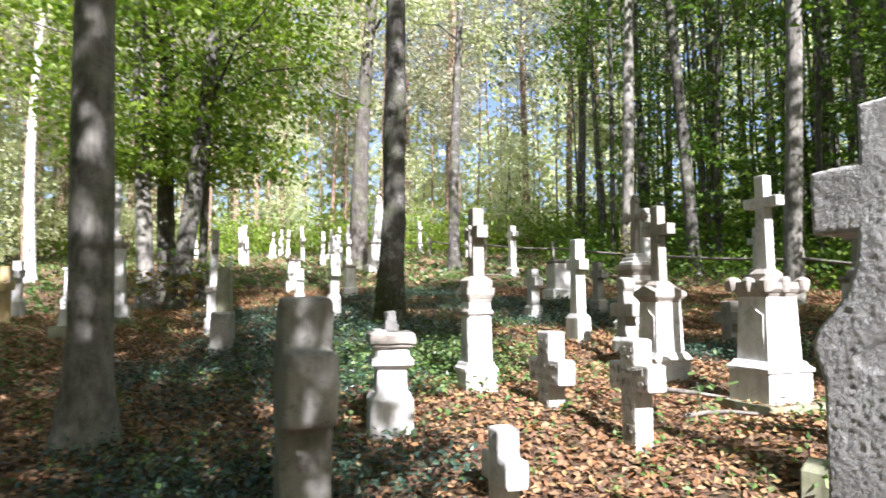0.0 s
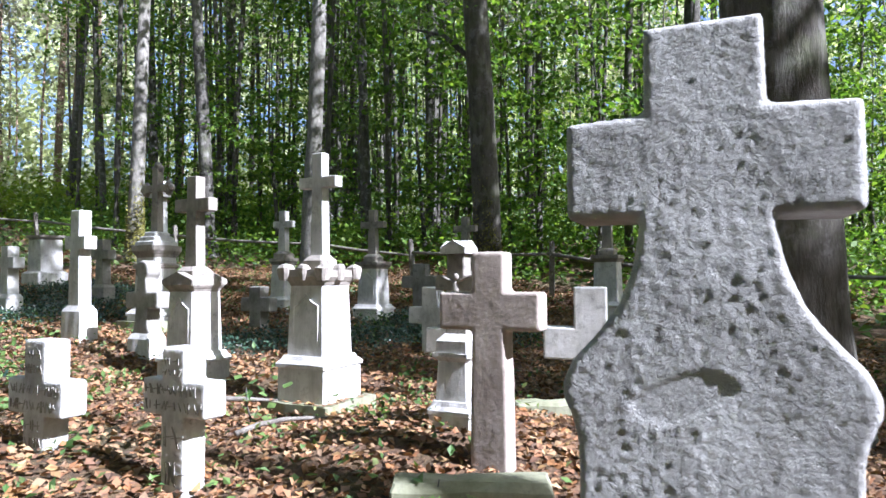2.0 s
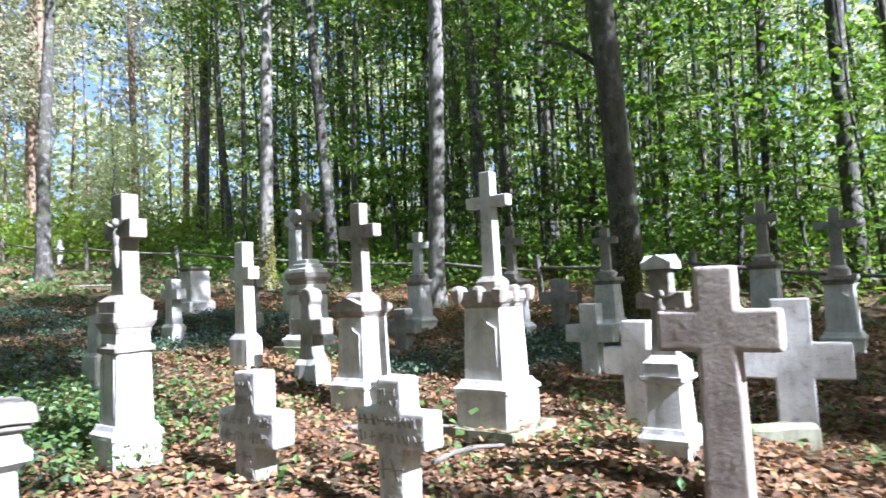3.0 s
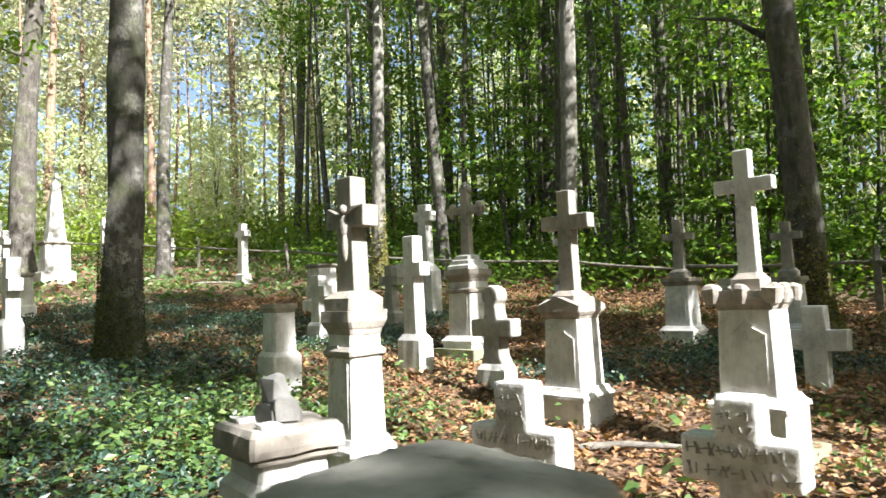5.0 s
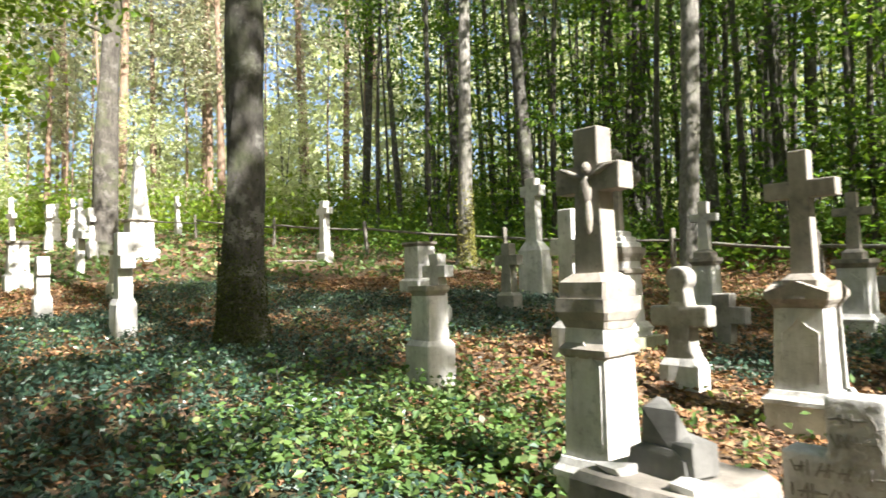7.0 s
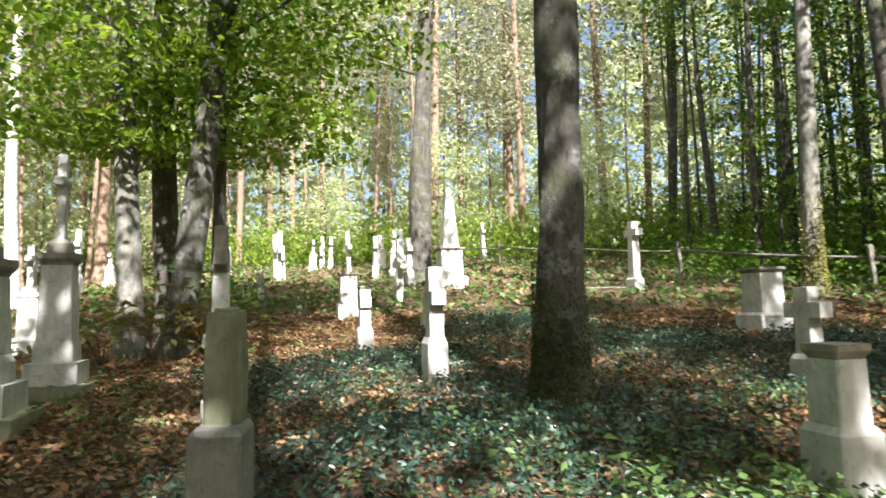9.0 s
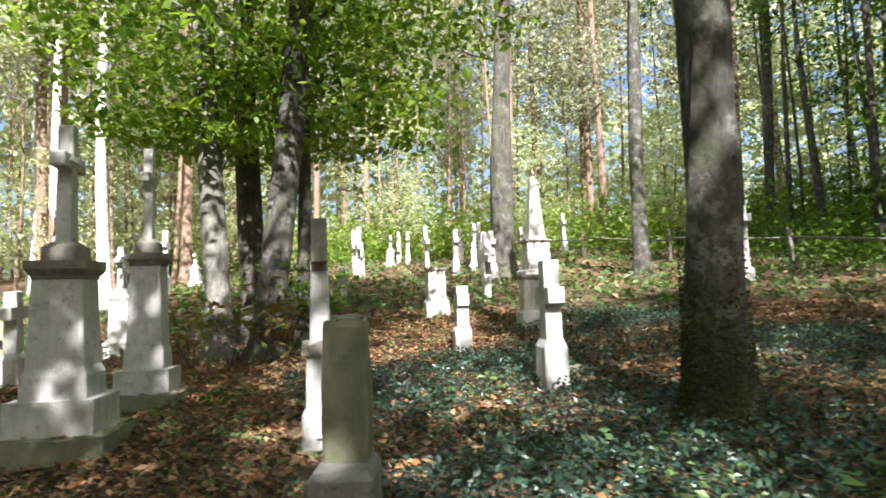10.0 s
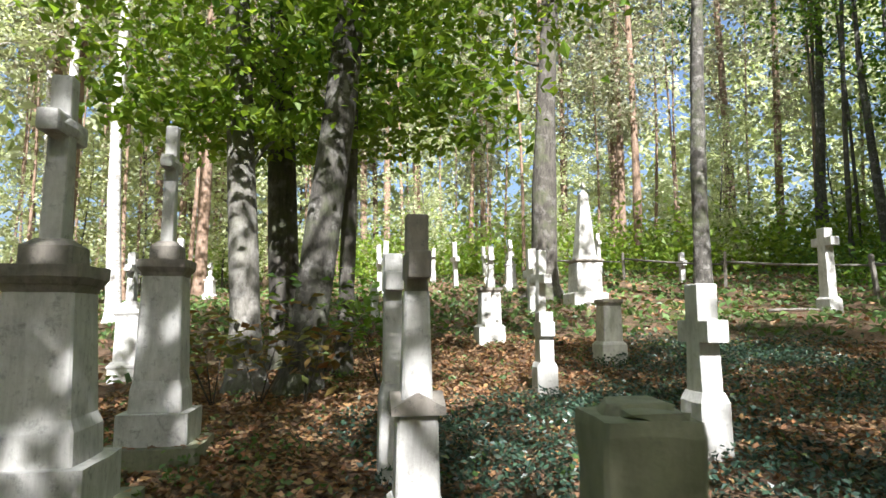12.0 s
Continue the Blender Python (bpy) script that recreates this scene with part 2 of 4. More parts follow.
def hewn_mesh(bm, voxel, relief, scar=None):
    """Remeshes a stone finely and works its faces: pits, ridges and grain, and one smooth scar where a flake broke off."""
    tmp = bpy.data.meshes.new("hewn")
    bmesh.ops.recalc_face_normals(bm, faces=bm.faces)
    bm.to_mesh(tmp)
    bm.free()
    ob = bpy.data.objects.new("hewn", tmp)
    scene.collection.objects.link(ob)
    mod = ob.modifiers.new("remesh", "REMESH")
    mod.mode, mod.voxel_size = "VOXEL", voxel
    dg = bpy.context.evaluated_depsgraph_get()
    me = bpy.data.meshes.new_from_object(ob.evaluated_get(dg))
    bpy.data.objects.remove(ob)
    co = [v.co.copy() for v in me.vertices]
    nr = [v.normal.copy() for v in me.vertices]
    for v, c, nn in zip(me.vertices, co, nr):
        zone = min(1.0, max(0.15, 0.55 + 1.6 * noise.noise(c * 5.0 + Vector((3.1, 0.0, 1.7)))))
        chip = max(0.0, noise.noise(Vector((c.x * 24, c.y * 24, c.z * 17))) - 0.12)
        h = noise.noise(c * 6) * 0.7 + 0.6 * chip * zone + noise.noise(c * 75) * 0.42 * zone + noise.noise(c * 150) * 0.55
        if scar and nn.y < -0.5:
            e = (abs(c.x - scar[0] - (c.z - scar[1]) * 0.6) / scar[2]) ** 1.5 + (abs(c.z - scar[1] - 0.15 * (c.x - scar[0])) / scar[3]) ** 1.3
            if e < 1:
                h = h * 0.12 - 1.1 * min(1.0, (1 - e) * 4)
        v.co = c + nn * h * relief
    for p in me.polygons:
        p.use_smooth = True
    return me


def arch_frame(w, h, z0, depth, y, bar=0.012):
    """A raised moulding round a panel whose top runs up to a point."""
    bm = bmesh.new()
    outer = [(-w / 2, z0), (-w / 2, z0 + h * 0.78), (-w * 0.22, z0 + h * 0.86), (0, z0 + h), (w * 0.22, z0 + h * 0.86), (w / 2, z0 + h * 0.78), (w / 2, z0)]
    inner = [(x * (1 - 2 * bar / w), zz - bar * (1 if zz > z0 else -1)) for x, zz in outer]
    rows = []
    for pts, yy in ((outer, y + 0.01), (outer, y - depth), (inner, y - depth), (inner, y + 0.01)):
        rows.append([bm.verts.new((x, yy, zz)) for x, zz in pts])
    n = len(outer)
    for a, b in ((0, 1), (1, 2), (2, 3)):
        for i in range(n):
            bm.faces.new((rows[a][i], rows[a][(i + 1) % n], rows[b][(i + 1) % n], rows[b][i]))
    return bm


def blob(bm, at, size, tilt=0.0, axis="Y"):
    m = Matrix.Translation(at) @ Matrix.Rotation(tilt, 4, axis) @ Matrix.Diagonal((*size, 1))
    bmesh.ops.create_icosphere(bm, subdivisions=2, radius=1.0, matrix=m)


def relief_figure(h, y):
    """A plain carved figure on a crucifix."""
    bm = bmesh.new()
    blob(bm, (0, y, h * 0.46), (0.085 * h, 0.06 * h, 0.20 * h))
    blob(bm, (0.01, y, h * 0.16), (0.06 * h, 0.055 * h, 0.24 * h))
    blob(bm, (0.012, y - 0.01, h * 0.74), (0.06 * h, 0.06 * h, 0.075 * h))
    for s in (-1, 1):
        blob(bm, (s * 0.22 * h, y, h * 0.70), (0.20 * h, 0.035 * h, 0.035 * h), -s * 0.42)
    return bm


# ---- ground ----
def graded(lo, hi, near_lo, near_hi, fine, coarse):
    a = np.arange(near_lo, near_hi + 1e-6, fine)
    left = near_lo - np.cumsum(coarse * 1.25 ** np.arange(60))
    right = near_hi + np.cumsum(coarse * 1.25 ** np.arange(60))
    return np.concatenate([left[left > lo][::-1], a, right[right < hi]])


gx, gy = graded(-900, 900, -14, 14, 0.14, 0.3), graded(-900, 900, -2, 30, 0.14, 0.3)
mx, my = np.meshgrid(gx, gy)
mz = ground_z(mx, my)
rs = np.random.RandomState(3)
near = (np.abs(mx) < 14) & (my > -2) & (my < 30)
mz = mz + np.where(near, rs.uniform(-0.012, 0.012, mx.shape), 0)
nx, ny = len(gx), len(gy)
idx = np.arange(nx * ny).reshape(ny, nx)
quads = np.stack([idx[:-1, :-1], idx[:-1, 1:], idx[1:, 1:], idx[1:, :-1]], -1).reshape(-1, 4)
ground = mesh_object("ground", np.stack([mx, my, mz], -1).reshape(-1, 3), quads, SOIL, True)
tagged(ground, "brown forest floor of soil and leaf mould, rising gently", "ground", kind="structure")

# ---- gravestones ----
FACING = -63.0          # nearly all stones look the same way


def at(x, y, turn=0.0, sink=0.04, lean=(0, 0)):
    return pose(x, y, gz(x, y) - sink, lean[0], lean[1], FACING + turn)


def cap_rings(hw, z, t=0.09):
    return [(hw * 0.80, hw * 0.80, z), (hw * 0.86, hw * 0.86, z + t * 0.25), (hw * 0.90, hw * 0.90, z + t * 0.30), (hw, hw, z + t * 0.55), (hw, hw, z + t)]


def pedestal_cross(name, m, label, group, w, levels, cross, mats, arch=True, figure=False, crown=False, slab=0.0, taper=0.9, gable=0.0, neck=False, buds=False, steps=0, roof=False):
    """A tall grave monument: plinth, panelled pedestal, moulded cap and a cross.
    levels: heights of plinth, pedestal and cap; cross: (height, span, shaft, arm height, arm thickness)."""
    body, capm, crossm = mats
    t = thing(name, m, label, "grave monument", group)
    z1, z2, z3 = levels
    hw = w / 2
    z0 = 0.0
    if slab:
        part("base_slab", turned([(hw * 1.55, hw * 1.55, -0.1), (hw * 1.55, hw * 1.55, slab)], cuts=5, rough=0.012, seed=hw), STONE_MOSSY, t, "mossy base slab")
        z0 = slab
    part("plinth", turned([(hw * 1.12, hw * 1.12, z0 - 0.08), (hw * 1.12, hw * 1.12, z1 - 0.085), (hw * 1.19, hw * 1.19, z1 - 0.08), (hw * 1.19, hw * 1.19, z1 - 0.055), (hw * 1.06, hw * 1.06, z1 - 0.03), (hw * 0.98, hw * 0.98, z1)], cuts=4, rough=0.006, seed=w), body, t)
    ped = part("pedestal", turned([(hw * 0.88, hw * 0.88, z1), (hw * 0.88 * taper, hw * 0.88 * taper, z2)], cuts=4, rough=0.004, seed=w * 3), body, t)
    if arch:
        y = -hw * 0.88 * (1 + taper) / 2
        part("panel_moulding", arch_frame(w * 0.60, (z2 - z1) * 0.82, z1 + (z2 - z1) * 0.08, 0.007, y + 0.001), body, ped)
    part("cap", turned(cap_rings(hw, z2, z3 - z2), cuts=5, rough=0.008, seed=w * 5), capm, t, "darker moulded cap")
    if crown:
        for i, (dx, dy) in enumerate([(a, b) for a in (-0.8, 0, 0.8) for b in (-0.8, 0, 0.8) if a or b]):
            k = 0.052 if dx and dy else 0.038
            b = turned([(k * 0.7, k * 0.7, z3 - 0.075), (k, k, z3 - 0.02), (k * 1.06, k * 1.06, z3 + 0.015), (k * 0.8, k * 0.8, z3 + 0.035 - 0.008 * (i % 3)), (k * 0.3, k * 0.3, z3 + 0.042)], chamfer=0.018, cuts=3, rough=0.012, seed=i * 1.3)
            bmesh.ops.translate(b, verts=b.verts, vec=(dx * hw * 1.14, dy * hw * 1.14, 0))
            part("cresting", b, capm, t)
    if neck:
        zz = z2 - 0.10
        part("neck_moulding", turned([(hw * 0.80, hw * 0.80, zz - 0.03), (hw * 0.93, hw * 0.93, zz - 0.015), (hw * 0.96, hw * 0.96, zz + 0.01), (hw * 0.80, hw * 0.80, zz + 0.035)], cuts=4, rough=0.006), capm, t)
    if gable:
        part("gable", gables(hw * 0.98, z3 - 0.035, gable), capm, t, "low pointed gables")
    ch, span, shaft, az, ah = cross
    part("cross_foot", turned([(shaft * 0.95, shaft * 0.95, z3), (shaft * 0.95, shaft * 0.95, z3 + 0.07), (shaft * 0.62, shaft * 0.62, z3 + 0.11)], cuts=3, seed=ch), capm, t)
    c = part("cross", silhouette(cross_profile(ch, span, shaft, az, ah, foot=shaft * 1.25), shaft * 0.85, 0.008), crossm, t)
    c.location.z = z3 + 0.10
    if buds:
        budded(c, ch, span, shaft, az, ah, crossm)
    for k in range(steps):
        f = 0.86 - 0.17 * k
        part("cap_step", turned([(hw * f, hw * f, z3 + 0.055 * k), (hw * f, hw * f, z3 + 0.055 * k + 0.04), (hw * (f - 0.1), hw * (f - 0.1), z3 + 0.055 * (k + 1))], cuts=3, rough=0.005, seed=hw + k), body, t)
    if roof:
        part("roof_cap", gables(shaft * 0.72, ch - 0.03, 0.08), capm, c, "small gabled roof over the cross")
    if figure:
        f = part("carved_figure", relief_figure(ch * 0.55, -shaft * 0.45), crossm, c, "weathered carved figure")
        f.location.z = az - ch * 0.25
    return t


def gables(hw, z, rise):
    """Two low roofs that cross, with a pointed gable on each face."""
    bm = bmesh.new()
    for rot in (0, 90):
        gm = silhouette([(hw, z), (hw, z + 0.035), (0.004, z + rise)], hw * 2.06, 0)
        bmesh.ops.rotate(gm, verts=gm.verts, matrix=Matrix.Rotation(radians(rot), 3, "Z"))
        tmp = bpy.data.meshes.new("gable")
        gm.to_mesh(tmp)
        gm.free()
        bm.from_mesh(tmp)
    return bm


def flared_cross(name, m, label, group, h, span, shaft, base_w, base_h, mat, thick=None, arm_at=0.66, arm_h=None):
    """A cross whose foot swells with hollow shoulders into a block."""
    t = thing(name, m, label, "gravestone cross", group)
    thick = thick or shaft * 0.9
    bw = base_w / 2
    part("base", turned([(bw, thick * 0.75, -0.06), (bw * 0.95, thick * 0.72, base_h * 0.86), (shaft * 0.72, thick * 0.55, base_h)], cuts=4, rough=0.008, seed=h), mat, t)
    ah = arm_h or shaft * 0.9
    hh = h - base_h
    az = hh * arm_at - ah / 2
    c = part("cross", silhouette(cross_profile(hh, span, shaft, az, ah, foot=shaft * 1.25), thick, 0.01), mat, t)
    c.location.z = base_h - 0.005
    return t


def plain_cross(name, m, label, group, h, span, shaft, thick, arm_z, arm_h, mat, voxel=0, rough=0.02, foot=None, bevel=0.015):
    """A squat cross hewn from one stone."""
    prof = cross_profile(h, span, shaft, arm_z, arm_h, foot=foot)
    prof[0] = (prof[0][0], -0.15)
    bm = silhouette(prof, thick, bevel)
    if voxel:
        me = hewn_mesh(bm, voxel, rough)
    else:
        for v in bm.verts:
            v.co = wobble(v.co, 0.008, 11.0)
        me = bpy.data.meshes.new(name)
        bmesh.ops.recalc_face_normals(bm, faces=bm.faces)
        bm.to_mesh(me)
        bm.free()
    me.materials.append(mat)
    ob = new(name, me)
    ob.matrix_world = m
    return tagged(ob, label, "gravestone cross", group)


def strokes(w, h, rows, y, seed):
    """Worn lettering that can no longer be read: short cut strokes in rows."""
    q = random.Random(seed)
    bm = bmesh.new()
    step = h / rows
    for r in range(rows):
        x = -w / 2
        while x < w / 2 - 0.012:
            tall = step * q.uniform(0.45, 0.7)
            for k in range(q.choice((1, 2, 2, 3))):
                m = Matrix.Translation((x + q.uniform(0, 0.02), y, h - (r + 0.5) * step)) @ Matrix.Rotation(q.choice((0, 0, 0.4, -0.4, 1.4)), 4, "Y") @ Matrix.Diagonal((0.0055, 0.005, tall, 1))
                bmesh.ops.create_cube(bm, size=1.0, matrix=m)
            x += q.uniform(0.026, 0.042)
    return bm


def lettered(cross, w_head, z_head, h_head, span, z_arm, h_arm, y, seed):
    """Rows of worn lettering on the head, the arms and the shaft of a cross."""
    for name, w, z, h, rows in (("lettering", w_head, z_head, h_head, 2), ("lettering", span, z_arm, h_arm, 2), ("lettering", w_head, 0.05, z_arm - 0.07, 2)):
        o = tagged(part(name, strokes(w, h, rows, y, seed), STONE_DARK, cross), "dark worn carved lettering", kind="stuff")
        o.location.z = z
        seed += 1


def round_profile(h, arm, shaft, arm_z, arm_h, head, foot):
    """Half outline of a cross with a round head and a swelling foot."""
    pts = [(foot / 2, -0.12), (foot / 2, h * 0.20), (foot * 0.44, h * 0.25), (shaft * 0.56, h * 0.36), (shaft / 2, arm_z), (arm / 2, arm_z - 0.01), (arm / 2, arm_z + arm_h), (shaft * 0.46, arm_z + arm_h)]
    cz = h - head / 2
    for k in range(7):
        a = radians(-50 + 140 * k / 6)
        pts.append((max(head / 2 * math.cos(a), 0.006), cz + head / 2 * math.sin(a)))
    return pts


def round_head_cross(m, label, h, arm, shaft, thick, arm_z, arm_h, head, foot, mat, foot_mat):
    t = thing("round_headed_cross", m, label, "gravestone cross", ROW)
    me = hewn_mesh(silhouette(round_profile(h, arm, shaft, arm_z, arm_h, head, foot), thick, 0.012), 0.012, 0.005)
    part("cross", me, mat, t)
    part("foot_block", turned([(foot * 0.52, thick * 0.72, -0.1), (foot * 0.52, thick * 0.70, h * 0.21), (foot * 0.42, thick * 0.52, h * 0.27)], cuts=4, rough=0.012, seed=h), foot_mat, t, "paler block foot")
    return t


def budded(cross, ch, span, shaft, az, ah, mat):
    """Round buds at the ends of a cross and a ring at its crossing."""
    s = shaft * 0.5
    for x, z in ((-span / 2, az + ah / 2), (span / 2, az + ah / 2), (0, ch)):
        bm = bmesh.new()
        for dx, dz in ((0, 1.0), (0, -1.0), (1.0 if x > 0 else -1.0, 0)) if x else ((-1.0, 0), (1.0, 0), (0, 1.0)):
            blob(bm, (x + dx * s * 0.9, 0, z + dz * s * 0.9), (s * 0.95, s * 0.8, s * 0.95))
        part("bud", bm, mat, cross)


def obelisk(name, m, label, group, w, h, plinth_h, body_h, mat, spire=True):
    """A pedestal with a cornice, carrying a tapering spire with a small cross."""
    t = thing(name, m, label, "grave monument", group)
    hw = w / 2
    part("plinth", turned([(hw * 1.2, hw * 1.2, -0.1), (hw * 1.2, hw * 1.2, plinth_h), (hw, hw, plinth_h + 0.04)], cuts=4, rough=0.006, seed=w), mat, t)
    part("pedestal", turned([(hw * 0.92, hw * 0.92, plinth_h), (hw * 0.86, hw * 0.86, body_h)], cuts=3, seed=h), mat, t)
    part("cap", turned(cap_rings(hw * 1.02, body_h, 0.08), cuts=4, rough=0.006, seed=w * 7), STONE_CAP, t)
    if spire:
        part("spire", turned([(hw * 0.7, hw * 0.7, body_h + 0.08), (hw * 0.62, hw * 0.62, body_h + 0.2), (hw * 0.28, hw * 0.28, h - 0.30), (hw * 0.12, hw * 0.12, h - 0.22)], cuts=2, seed=h * 3), mat, t)
        c = part("finial_cross", silhouette(cross_profile(0.26, 0.18, 0.05, 0.13, 0.05), 0.05, 0.006), mat, t)
        c.location.z = h - 0.26
    return t


ROW = "gravestones of the old cemetery"

# the great rough cross by the path
NECK = [(0.245, -0.2), (0.228, 0.98), (0.230, 1.08), (0.240, 1.12), (0.256, 1.155), (0.257, 1.185), (0.24, 1.225), (0.19, 1.28), (0.152, 1.33), (0.126, 1.395), (0.113, 1.47), (0.113, 1.49),
        (0.245, 1.49), (0.245, 1.675), (0.101, 1.68), (0.101, 1.84)]
great_mesh = hewn_mesh(silhouette(NECK, 0.18, 0.012), 0.0064, 0.0027, (-0.045, 1.17, 0.09, 0.05))
great_mesh.materials.append(STONE_ROUGH)
great = new("rough_stone_cross", great_mesh)
great.matrix_world = pose(1.445, 2.31, gz(1.46, 2.30) - 0.02, 0, 0, FACING + 6)
tagged(great, "big rough-hewn grey stone cross with hollow shoulders", "gravestone cross", ROW)

plain_cross("stone_cross", at(2.49, 4.27, 4), "brown weathered stone cross standing in fallen leaves", ROW, 1.16, 0.56, 0.185, 0.145, 0.75, 0.20, STONE_BROWN, 0.012, 0.0028, foot=0.22)
plain_cross("stone_cross", at(-0.655, 3.50), "dark lichened stone cross with thick arms", ROW, 1.22, 0.58, 0.25, 0.25, 0.64, 0.34, STONE_DARK, 0.013, 0.009, bevel=0.035)
carved_a = plain_cross("stone_cross", at(0.57, 5.93), "small rough stone cross with worn carved lettering", ROW, 0.66, 0.52, 0.20, 0.15, 0.24, 0.20, STONE_ROUGH, 0.008, 0.005)
carved_b = plain_cross("stone_cross", at(1.12, 5.05), "small pale stone cross with blunt arms and worn lettering", ROW, 0.76, 0.46, 0.17, 0.14, 0.42, 0.18, STONE, 0.011, 0.005)
lettered(carved_a, 0.15, 0.46, 0.16, 0.46, 0.25, 0.18, -0.0765, 3)
lettered(carved_b, 0.12, 0.61, 0.11, 0.40, 0.43, 0.16, -0.0715, 7)
plain_cross("stone_cross", at(0.27, 4.10), "low stone cross half sunk in the ground", ROW, 0.46, 0.36, 0.15, 0.13, 0.16, 0.15, STONE, 0.011, 0.005)
plain_cross("stone_cross", at(4.15, 5.12, 10), "pale stone cross with wide arms", ROW, 0.98, 0.72, 0.25, 0.18, 0.42, 0.25, STONE)
plain_cross("stone_cross", at(3.35, 5.80), "small grey stone cross behind a crucifix", ROW, 0.82, 0.5, 0.2, 0.15, 0.42, 0.2, STONE)
plain_cross("stone_cross", at(4.1, 7.3), "small grey stone cross among fallen leaves", ROW, 0.75, 0.52, 0.19, 0.15, 0.36, 0.18, STONE)
plain_cross("stone_cross", at(5.6, 9.9), "small dark stone cross near the fence", ROW, 0.78, 0.62, 0.22, 0.16, 0.42, 0.18, STONE_DARK)
plain_cross("stone_cross", at(3.1, 9.9), "low dark stone cross in ground cover", ROW, 0.58, 0.5, 0.2, 0.15, 0.26, 0.18, STONE_DARK)

GREY = (STONE, STONE_CAP, STONE_CAP)
pedestal_cross("grave_monument", at(2.36, 6.22), "tall pale stone monument with a crested cap and cross", ROW, 0.40, (0.46, 0.98, 1.10), (0.80, 0.36, 0.10, 0.53, 0.085), (STONE_WHITE, STONE_CAP, STONE), crown=True, slab=0.13)
pedestal_cross("grave_monument", at(1.70, 7.33), "pale stone monument with a pointed panel and dark cross", ROW, 0.37, (0.30, 0.80, 0.90), (0.78, 0.42, 0.115, 0.48, 0.11), (STONE, STONE_CAP, STONE_CAP), gable=0.10)
pedestal_cross("grave_monument", at(-0.11, 6.62), "stone monument with a carved crucifix on a moulded cap", ROW, 0.275, (0.30, 0.86, 0.99), (0.66, 0.34, 0.13, 0.37, 0.12), GREY, figure=True, neck=True)
pedestal_cross("grave_monument", at(2.64, 4.78), "small white pedestal with a broken crucifix", ROW, 0.25, (0.17, 0.40, 0.45), (0.52, 0.28, 0.115, 0.27, 0.09), (STONE_WHITE, STONE, STONE_CAP), arch=False, figure=True, roof=True)
pedestal_cross("grave_monument", at(1.85, 9.85), "ornate grey monument with a wide cornice and crucifix", ROW, 0.40, (0.28, 0.88, 1.02), (0.82, 0.40, 0.10, 0.54, 0.085), GREY, slab=0.14, neck=True, buds=True, steps=3)
pedestal_cross("grave_monument", at(3.95, 11.3), "white stone monument with a short cross near the fence", ROW, 0.33, (0.22, 0.70, 0.80), (0.64, 0.36, 0.12, 0.38, 0.10), (STONE_WHITE, STONE_CAP, STONE))
pedestal_cross("grave_monument", at(4.7, 9.75), "pale pedestal with a slender dark cross", ROW, 0.38, (0.24, 0.74, 0.84), (0.64, 0.40, 0.11, 0.38, 0.09), (STONE, STONE_CAP, STONE_CAP))
pedestal_cross("grave_monument", at(7.6, 8.0), "grey monument with a pale cross by the fence", ROW, 0.40, (0.30, 0.86, 0.96), (0.72, 0.40, 0.12, 0.44, 0.10), GREY)
pedestal_cross("grave_monument", at(7.0, 6.6), "white panelled monument with a dark cross", ROW, 0.36, (0.24, 0.76, 0.86), (0.66, 0.42, 0.11, 0.42, 0.09), (STONE_WHITE, STONE_CAP, STONE_DARK))
pedestal_cross("grave_monument", at(6.0, 9.3), "grey pedestal with a broken cross beside a trunk", ROW, 0.36, (0.24, 0.72, 0.82), (0.60, 0.36, 0.11, 0.38, 0.09), GREY)
round_head_cross(at(1.5, 8.32), "grey round-headed cross with a swelling pale foot", 0.95, 0.46, 0.17, 0.15, 0.50, 0.15, 0.19, 0.30, STONE_DARK, STONE)
flared_cross("cross_gravestone", at(1.0, 9.18), "slender grey cross on a stepped foot", ROW, 1.38, 0.34, 0.15, 0.34, 0.40, STONE)
flared_cross("cross_gravestone", at(-3.05, 11.45), "whitewashed stone cross on a tall foot", ROW, 1.16, 0.38, 0.16, 0.28, 0.46, STONE_WHITE, arm_at=0.56)
flared_cross("cross_gravestone", at(-0.26, 20.6), "white stone cross by the fence", ROW, 1.60, 0.52, 0.2, 0.40, 0.30, STONE_WHITE, arm_at=0.80, arm_h=0.16)
flared_cross("cross_gravestone", at(0.41, 11.6), "small grey cross in ground cover", ROW, 0.92, 0.42, 0.16, 0.30, 0.3, STONE)
flared_cross("cross_gravestone", at(1.55, 12.2), "small crooked grey cross", ROW, 0.98, 0.40, 0.15, 0.32, 0.32, STONE_DARK)
flared_cross("cross_gravestone", at(-4.40, 13.35), "small dark cross on a pale foot", ROW, 0.86, 0.26, 0.16, 0.23, 0.36, STONE)
flared_cross("cross_gravestone", at(2.6, 13.8), "tall slender stone cross on a heavy block", ROW, 2.0, 0.40, 0.19, 0.52, 0.95, STONE, arm_at=0.80)
obelisk("spire_monument", at(-4.85, 21.9), "tall white spire monument in sunlight", ROW, 0.66, 2.9, 0.3, 1.0, STONE)
obelisk("spire_monument", at(0.95, 15.0), "grey stone block on a wide plinth", ROW, 0.44, 0.95, 0.25, 0.84, STONE, spire=False)
obelisk("pedestal_stone", at(-0.33, 8.95), "pale pedestal that has lost its cross", ROW, 0.24, 0.8, 0.36, 0.74, STONE, spire=False)
obelisk("pedestal_stone", at(-3.9, 15.3), "pale pedestal that has lost its cross", ROW, 0.28, 0.8, 0.26, 0.74, STONE_WHITE, spire=False)
